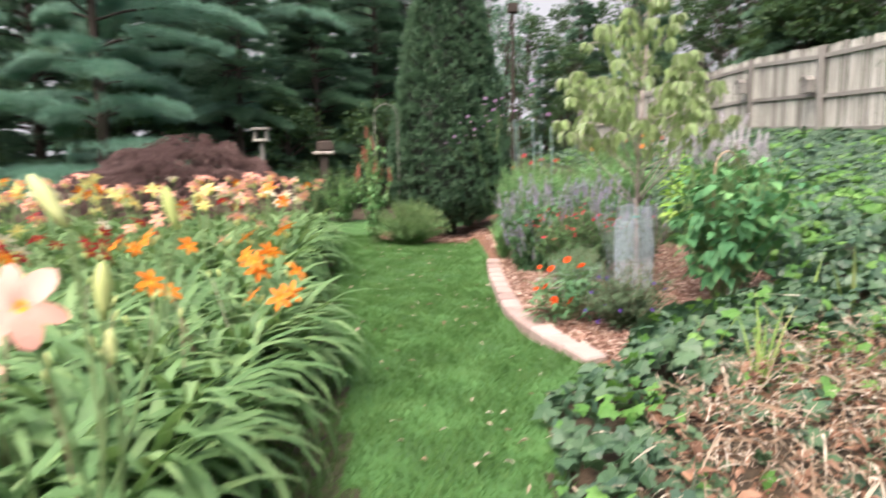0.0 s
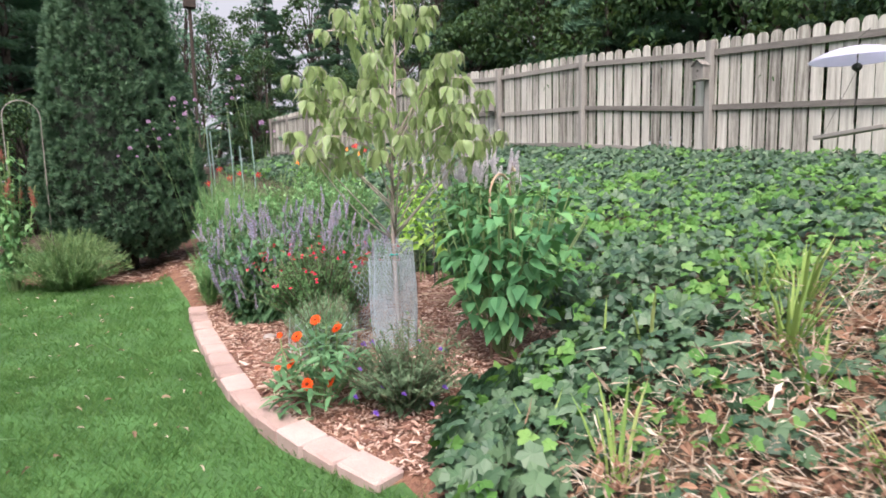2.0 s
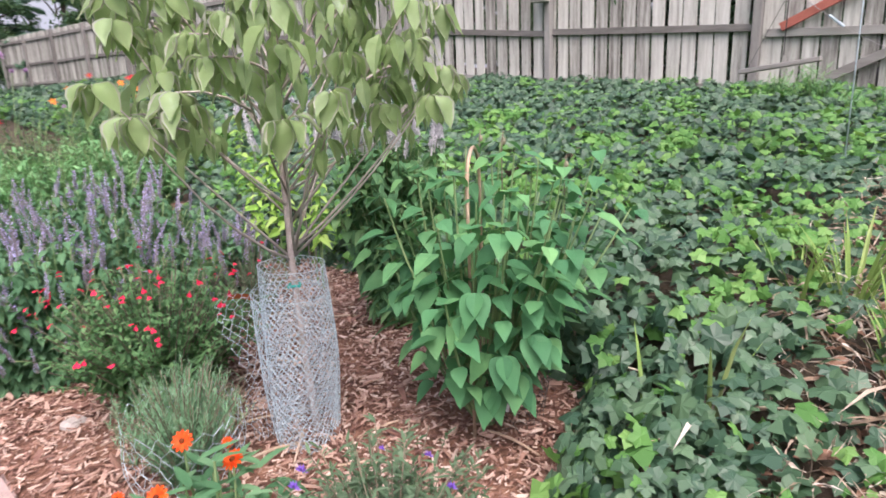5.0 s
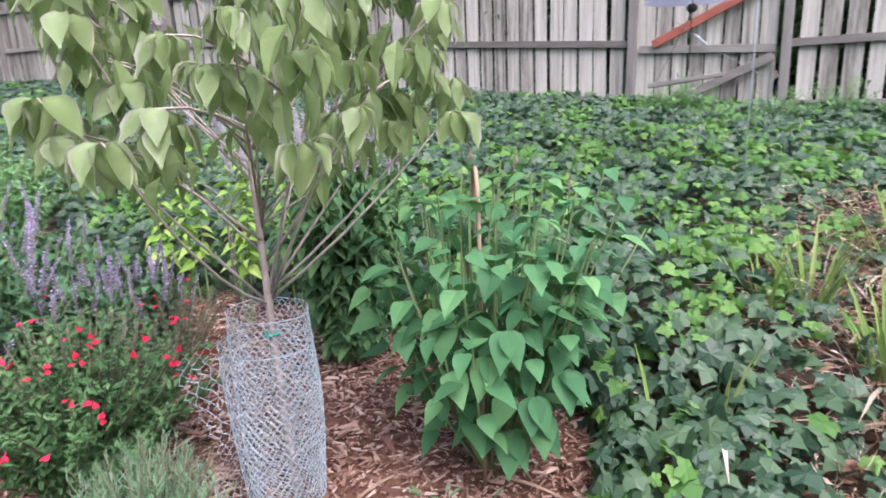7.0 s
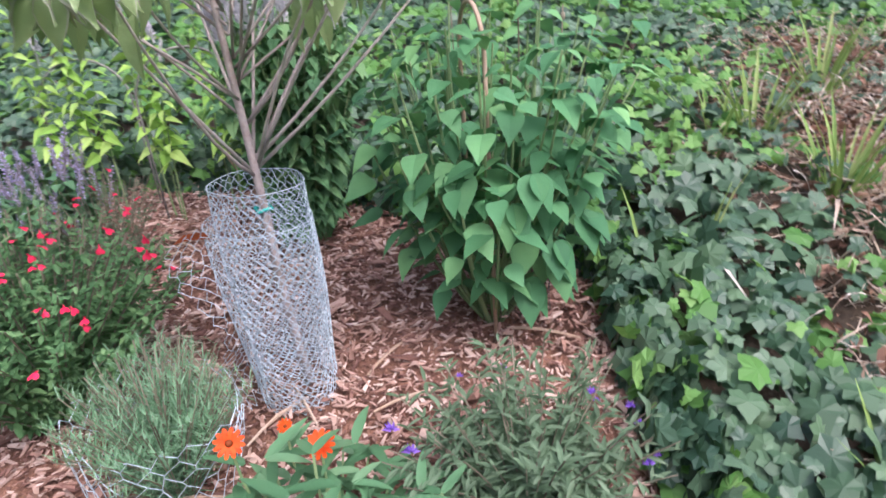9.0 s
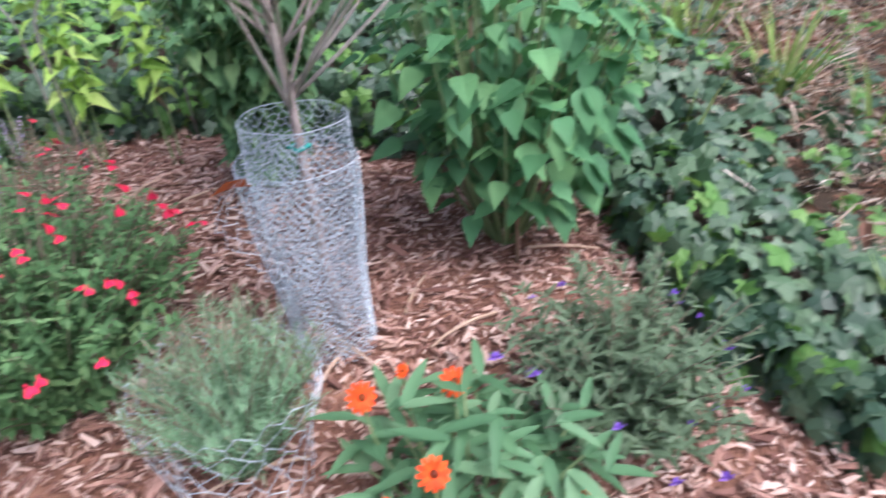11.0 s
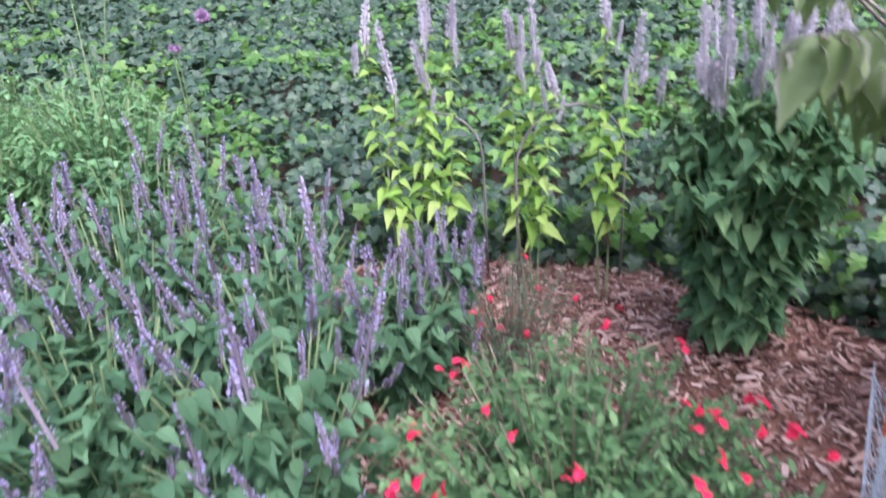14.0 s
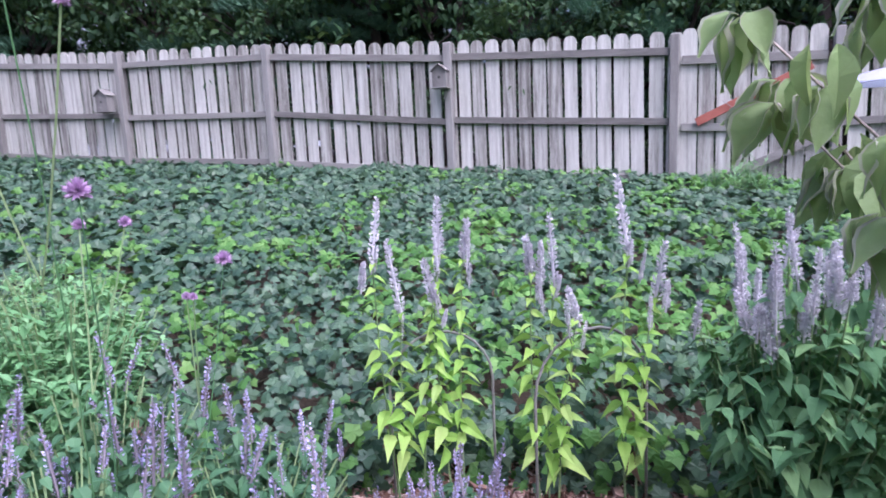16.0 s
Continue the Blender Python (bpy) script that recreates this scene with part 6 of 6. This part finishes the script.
# ---- tufts of blades and dead foliage on the bank ----
rk = np.random.default_rng(131)
BL = leaf([(0, 0.02), (0.3, 0.024), (0.7, 0.017), (1, 0.002)], 0.25, 0.4)
TUFTS = [(2.42, 2.6, 0.3, 26), (2.86, 2.82, 0.32, 30), (2.78, 2.98, 0.25, 14), (3.3, 2.5, 0.34, 26), (2.1, 3.06, 0.34, 3), (1.95, 3.2, 0.28, 2), (1.3, 2.45, 0.26, 9), (1.9, 1.9, 0.3, 9), (2.4, 1.7, 0.3, 10), (3.6, 2.0, 0.32, 18), (2.9, 1.2, 0.3, 16), (1.2, 2.72, 0.2, 4), (2.2, 2.35, 0.3, 5)]
for x, y, h, k in TUFTS:
    ob = thing("iris_tuft", (x, y, H(x, y)), "tuft of yellow-green upright blades among ivy", "plant", "blade tufts")
    a = rk.uniform(0, 6.28, k)
    oo = np.stack((np.cos(a), np.sin(a), np.zeros(k)), 1)
    part("foliage", scatter(BL, oo * rk.uniform(0, 0.07, (k, 1)), oo * rk.uniform(0.05, 0.45, (k, 1)) + UP, UP - oo, h * rk.uniform(0.7, 1.35, k)), BLADE, ob)
    k2 = k + 4
    a = rk.uniform(0, 6.28, k2)
    oo = np.stack((np.cos(a), np.sin(a), np.zeros(k2)), 1)
    part("dry_foliage", scatter(leaf([(0, 0.02), (0.3, 0.025), (0.7, 0.02), (1, 0.003)], 0.9, 0.5, 0.01), oo * rk.uniform(0, 0.08, (k2, 1)), oo * rk.uniform(0.3, 1.2, (k2, 1)) + UP * 0.7, UP, h * rk.uniform(0.6, 1.1, k2)), DRY, ob, "dry tan blades")
CURL = [leaf([(0, 0.02), (0.15, 0.03), (0.35, 0.034), (0.55, 0.03), (0.75, 0.024), (0.9, 0.014), (1, 0.003)], dr, 0.7, 0.045) for dr in (0.35, 0.9, -0.5)]
k = 36000
x, y = rk.uniform(0.4, 4.5, k), rk.uniform(-0.6, 3.1, k)
keep = (rk.uniform(0, 1, k) < dry_amount(x, y) * 0.7 + 0.014) & in_ivy(x, y)
x, y = x[keep], y[keep]
k = len(x)
chunks = []
for i in range(3):
    q = slice(i, None, 3)
    n = len(x[q])
    b = rk.uniform(0, 6.28, n)
    pos = np.stack((x[q], y[q], height(x[q], y[q]) + rk.uniform(0.02, 0.17, n)), 1)
    chunks.append(scatter(CURL[i], pos, np.stack((np.cos(b), np.sin(b), rk.normal(0.12, 0.35, n)), 1), rk.normal(0, 0.6, (n, 3)) + UP, rk.lognormal(-2.95, 0.45, n)))
g2 = join(chunks)
k = 17000
x, y = rk.uniform(0.4, 4.6, k), rk.uniform(-0.5, 3.2, k)
keep = (rk.uniform(0, 1, k) < dry_amount(x, y) * 0.95) & in_ivy(x, y)
x, y = x[keep], y[keep]
n = len(x)
b = rk.uniform(0, 6.28, n)
bits = leaf([(0, 0.05), (0.3, 0.22), (0.65, 0.2), (1, 0.02)], 0.4, 0.6, 0.05)
solo("leaf_litter", scatter(bits, np.stack((x, y, height(x, y) + rk.uniform(0.005, 0.1, n)), 1), np.stack((np.cos(b), np.sin(b), rk.normal(0, 0.3, n)), 1), rk.normal(0, 0.5, (n, 3)) + UP, rk.lognormal(-3.35, 0.45, n)), LITTER, (0, 0, 0), "reddish brown dead leaves lying on the bank", "leaf litter", kind="stuff")
solo("dead_blades", g2, DRY, (0, 0, 0), "tangle of dry curled tan leaves", "leaf litter", kind="stuff")

# ---- lawn blades and fallen leaves ----
k = 190000
x, y = rk.uniform(-1.9, 1.0, k), rk.uniform(-0.4, 9.4, k) ** 1.0
kx = np.where(y < 2.75, np.interp(y, (1.0, 1.76, 2.06, 2.68, 2.95), (0.38, 0.42, 0.45, 0.55, 0.75)), np.interp(y, KERB_Y, KERB_X)) - 0.05
keep = (x < kx) & (x > np.interp(y, (0, 1.9, 5.76, 11), (-0.85, -0.95, -1.4, -2.15))) & (np.hypot((x - 0.25) / 1.15, (y - 9.3) / 1.05) > 0.97) & ((y < 5.5) | (rk.uniform(0, 1, k) < 0.6))
x, y = x[keep], y[keep]
n = len(x)
b = rk.uniform(0, 6.28, n)
dd = np.stack((np.cos(b) * 0.8, np.sin(b) * 0.8, rk.uniform(0.5, 1.5, n)), 1)
blade = (np.array([(-0.05, 0, 0), (0.05, 0, 0), (0.035, 0.6, -0.03), (0, 1, -0.15)]), np.array([(0, 1, 2), (0, 2, 3)]))
gr = scatter(blade, np.stack((x, y, height(x, y) - 0.004), 1), dd, rk.normal(size=(n, 3)), rk.uniform(0.022, 0.055, n))
solo("grass", gr, GRASS, (0, 0, 0), "short green lawn grass with worn patches", "grass", kind="stuff")
for i in range(110):
    y = rk.uniform(1.8, 8.0)
    x = rk.uniform(-0.2 - 0.11 * y, np.interp(y, (0, 3, 6), (0.35, 0.5, 0.45)))
    ob = solo("fallen_leaf", mesh_of("fallen_leaf", dead[0] * rk.uniform(0.025, 0.05) * (0.5 if i % 3 else 1, 1, 1), dead[1], [DRY]), DRY, (x, y, H(x, y) + 0.035), "small pale dead leaf lying on the lawn", "leaf", "fallen leaves on the lawn")
    ob.rotation_euler = (rk.normal(0, 0.3), rk.normal(0, 0.3), rk.uniform(0, 6.28))

# ---- ivy ----
IV = np.array([(0, 0, 0), (-0.14, -0.12, 0.0), (-0.42, -0.1, -0.05), (-0.4, 0.16, 0.02), (-0.52, 0.38, -0.07), (-0.3, 0.5, 0.02), (0, 0.93, -0.1), (0.3, 0.5, 0.02), (0.52, 0.38, -0.07), (0.4, 0.16, 0.02), (0.42, -0.1, -0.05), (0.14, -0.12, 0.0), (0, 0.3, 0.07)])
IVY_TPL = (IV, np.array([(12, 0, 1)] + [(12, i, i + 1) for i in range(1, 11)] + [(12, 11, 0)])[:, ::-1])


def ivy_spots(g, k, x0, x1, y0, y1):
    x, y = g.uniform(x0, x1, k), g.uniform(y0, y1, k)
    keep = in_ivy(x, y) & (g.uniform(0, 1, k) > dry_amount(x, y))
    return x[keep], y[keep]


def ivy_pose(g, x, y, size):
    n = len(x)
    thick = np.interp(x, (0.3, 1.4, 2.3, 3.2, 8), (0.1, 0.15, 0.2, 0.17, 0.15)) * (1 - 0.6 * dry_amount(x, y))
    edge = np.clip((x - np.where(y > 3.35, np.interp(y, IVY_Y, IVY_X), 0.3)) / 0.12, 0.3, 1)
    thick = thick * np.where((y > 3.4) & (x - np.interp(y, IVY_Y, IVY_X) < 0.6), 1.45, 1.0)
    lump = 0.05 * np.sin(x * 5.1 + 1.3 * np.sin(y * 3.7)) * np.sin(y * 4.3)
    z = height(x, y) + (thick + lump) * edge * g.uniform(0.05, 1.0, n) ** 0.5
    b = g.uniform(0, 6.28, n)
    out = np.stack((np.cos(b), np.sin(b), np.zeros(n)), 1)
    d = out * 0.9 + np.array((-0.45, -0.15, -0.35)) + g.normal(0, 0.25, (n, 3))
    nn = np.array((-0.45, -0.2, 1.0)) + g.normal(0, 0.5, (n, 3))
    return np.stack((x, y, z), 1), d, nn, size * g.uniform(0.65, 1.3, n)


ri = np.random.default_rng(141)
ivy_bed = thing("ivy_bed", (4.5, 4.5, H(4.5, 4.5)), "bank covered in dark and bright green ivy", "ivy", kind="stuff")
ib = np.array(ivy_bed.location)
for k, x0, x1, y0, y1, size in ((21000, 0.3, 4.0, -0.6, 8.0, 0.062), (24000, 4.0, 8.4, -2.0, 9.0, 0.072), (15000, 2.9, 8.3, 8.0, 18, 0.095), (5000, 4, 8, 18, 33, 0.14)):
    x, y = ivy_spots(ri, k, x0, x1, y0, y1)
    f = 0.9 * leaf_noise(x, y, 1.5, 3.1) + 0.8 * leaf_noise(x, y, 4.6, 9.2) + ri.normal(0, 0.22, len(x)) - 0.3 * np.clip((x - 5.0) / 2.0, 0, 1) - 0.25 * np.clip((2.9 - x) / 0.8, 0, 1) - 0.2 * dry_amount(x, y) - 0.22 * np.clip((y - 6.0) / 2.5, 0, 1)
    mid = ri.uniform(0, 1, len(x)) < np.interp(x, (1.2, 3.2, 4.5), (0.65, 0.45, 0.12)) * np.interp(y, (4.5, 5.5), (1.0, 0.35))
    for nm, mt, sel, sc in (("old_foliage", IVYOLD, (f < 0.1) & ~mid, 1.08), ("old_foliage", IVYMID, (f < 0.1) & mid, 1.1), ("young_foliage", IVYNEW, f >= 0.1, 0.92)):
        p, d, nn, s = ivy_pose(ri, x[sel], y[sel], size * sc)
        if nm == "young_foliage":
            p[:, 2] += 0.02
        part(nm, scatter(IVY_TPL, p - ib, d, nn, s), mt, ivy_bed, "bright young ivy leaves" if nm == "young_foliage" else "dark old ivy leaves")
IVYLEAF = [mesh_of("ivy_leaf", *IVY_TPL, [m]) for m in (IVYOLD, IVYNEW, IVYMID)]
x, y = ri.uniform(0.4, 2.5, 3000), ri.uniform(2.2, 3.5, 3000)
sel = in_ivy(x, y) & (ri.uniform(0, 1, 3000) > 0.9 * dry_amount(x, y))
x, y = x[sel][:290], y[sel][:290]
p, d, nn, s = ivy_pose(ri, x, y, 0.08)
p[:, 2] += 0.015
for q in range(len(x)):
    k = int(ri.choice(3, p=(0.42, 0.14, 0.44)))
    part("ivy_leaf", IVYLEAF[k], (IVYOLD, IVYNEW, IVYMID)[k], ivy_bed, "", placed(p[q] - ib, d[q], nn[q], s[q]))
# the curtain of leaves that hangs over the bed's edge
ey = ri.uniform(3.32, 7.0, 1500)
ex = np.interp(ey, IVY_Y, IVY_X) + ri.uniform(-0.1, 0.08, 1500)
fx = ri.uniform(0.92, 2.05, 800)
fy = np.interp(fx, *IVY_FRONT) + ri.uniform(-0.06, 0.07, 800)
for nm, mt, part_of in (("old_foliage", IVYOLD, 0), ("young_foliage", IVYNEW, 1)):
    pos, dd, nn = [], [], []
    for x, y, out in ((ex, ey, (-1, -0.2, 0.35)), (fx, fy, (-0.4, 1, 0.5))):
        pick = (ri.uniform(0, 1, len(x)) < 0.22) == bool(part_of)
        n = int(pick.sum())
        z = height(x[pick] - 0.12 * (out[0] < -0.5), y[pick]) + ri.uniform(0.0, 0.3, n) * (1 if out[0] < -0.5 else 0.6)
        pos.append(np.stack((x[pick], y[pick], z), 1))
        dd.append(np.array(out) * 0.3 + (0, 0, -0.9) + ri.normal(0, 0.45, (n, 3)))
        nn.append(np.array(out) + ri.normal(0, 0.35, (n, 3)))
    pos, dd, nn = np.concatenate(pos), np.concatenate(dd), np.concatenate(nn)
    part(nm, scatter(IVY_TPL, pos - ib, dd, nn, 0.066 * ri.uniform(0.7, 1.3, len(pos))), mt, ivy_bed)
# trailing stems that hold the leaf carpet together
rows = []
for q in range(150):
    x0, y0, b = ri.uniform(0.6, 7.5), ri.uniform(0.0, 9), ri.uniform(0, 6.28)
    xs, ys = x0 + np.linspace(0, 0.7, 6) * math.cos(b), y0 + np.linspace(0, 0.7, 6) * math.sin(b)
    if in_ivy(xs, ys).all():
        rows.append(tube(np.stack((xs, ys, height(xs, ys) + 0.05 + 0.03 * np.sin(np.arange(6) + q)), 1) - ib, 0.004, 3))
part("vine_tangle", join(rows), GREYSTEM, ivy_bed, "brown trailing vines")

# ---- weeds at the fence foot ----
for x, y, h in ((7.4, 4.3, 0.3), (7.6, 4.0, 0.35), (7.3, 2.9, 0.35), (7.7, 2.5, 0.4), (7.6, 2.0, 0.4), (7.0, 3.4, 0.25)):
    ob = thing("weed", (x, y, H(x, y)), "loose light green weed growing through the ivy", "plant", "weeds by the gate")
    rows = shoots(rk, 16, 0.3, h + 0.12)
    part("stemwork", join([tube(p, 0.003, 3) for p in rows]), STEM, ob)
    part("foliage", scatter(NARROW, *(lambda q: (q[0], q[1], UP, q[2]))(leafed(rk, rows, 16, 0.16, 0.3, 0.2))), MINTLEAF, ob)

# ---- brick edging ----
kerb = thing("brick_edging", (0.5, 4.5, 0.0), "curved edging of pinkish tumbled concrete bricks", "edging")
ky = np.linspace(2.96, 6.42, 400)
kx = np.interp(ky, KERB_Y, KERB_X)
kx = np.convolve(np.pad(kx, 20, "edge"), np.ones(41) / 41, "valid")
arc = np.concatenate(((0,), np.cumsum(np.hypot(np.diff(kx), np.diff(ky)))))
BW, BL_, BH = 0.135, 0.215, 0.1
bricks = []
for i in range(4):
    v, f = box(BL_, BW, BH, 0.011)
    v = v + np.random.default_rng(i).normal(0, 0.0022, v.shape)
    bricks.append(mesh_of("brick", v, f, [BRICK]))
s = BL_ / 2
i = 0
while s < arc[-1] - 0.05:
    x, y = np.interp(s, arc, kx), np.interp(s, arc, ky)
    x2, y2 = np.interp(s + 0.05, arc, kx), np.interp(s + 0.05, arc, ky)
    ang = math.degrees(math.atan2(y2 - y, x2 - x))
    zg = 0.03 + 0.012 * (y - 3.3)
    part("brick", bricks[i % 4], BRICK, kerb, "", pose(x - 0.5, y - 4.5, max(zg + 0.036, H(x, y) - 0.012) + rk.normal(0, 0.004), rk.normal(0, 1.5), rk.normal(0, 1.2), ang + rk.normal(0, 1.5)))
    s += BL_ + 0.008
    i += 1
cst = thing("flagstone", (0.84, 4.98, H(0.84, 4.98)), "small flat grey stone half sunk in the mulch", "stone")
part("stone", box(0.09, 0.07, 0.04, 0.014), STONE, cst, "", pose(0, 0, 0.012, 6, 4, 25))

# ---- bark mulch ----
rm = np.random.default_rng(151)
cv, cf = box(0.3, 1, 0.12, 0.0)
cv = cv * np.where(cv[:, 1:2] > 0, (0.45, 1, 0.6), (1.2, 1, 1)) + np.where(cv[:, 1:2] * cv[:, :1] > 0, (0.03, 0.12, 0.0), (0, -0.04, 0.03))
k = 62000
x, y = rm.uniform(0.45, 3.0, k), rm.uniform(2.9, 8.2, k)
keep = in_bed(x - 0.06, y) & ((y < 6.2) | (rm.uniform(0, 1, k) < 0.4))
x, y = x[keep], y[keep]
n = len(x)
b = rm.uniform(0, 6.28, n)
dd = np.stack((np.cos(b), np.sin(b), rm.normal(0, 0.22, n)), 1)
pos = np.stack((x, y, height(x, y) + rm.uniform(0.0, 0.028, n)), 1)
ch = scatter((cv, cf), pos, dd, UP + rm.normal(0, 0.3, (n, 3)), rm.lognormal(-3.92, 0.5, n))
solo("bark_mulch", ch, CHIP, (0, 0, 0), "reddish brown bark and wood chip mulch", "mulch", kind="stuff")
for i in range(14):
    x, y = rm.uniform(0.9, 2.2), rm.uniform(3.4, 5.2)
    if in_bed(np.array(x), np.array(y)):
        b = rm.uniform(0, 6.28)
        p = curve_points((0, 0, 0.02), (math.cos(b) * 0.22, math.sin(b) * 0.22, 0.03), (0.01, 0.01, 0.005), 5)
        solo("fallen_twig", tube(p, (0.004, 0.005, 0.005, 0.004, 0.003), 5), BAMBOO, (x, y, H(x, y)), "short pale twig lying on the mulch", "twig", "twigs on the mulch")
k = 1500
a, r = rm.uniform(0, 6.28, k), np.sqrt(rm.uniform(0.0, 1, k))
x, y = 0.25 + 1.12 * r * np.cos(a), 9.3 + 1.02 * r * np.sin(a)
b = rm.uniform(0, 6.28, k)
yc = scatter((cv, cf), np.stack((x, y, height(x, y) + 0.012), 1), np.stack((np.cos(b), np.sin(b), b * 0), 1), UP, rm.lognormal(-3.2, 0.4, k))
solo("yew_mulch", yc, CHIP, (0, 0, 0), "ring of bark chips under the yew", "mulch", kind="stuff")
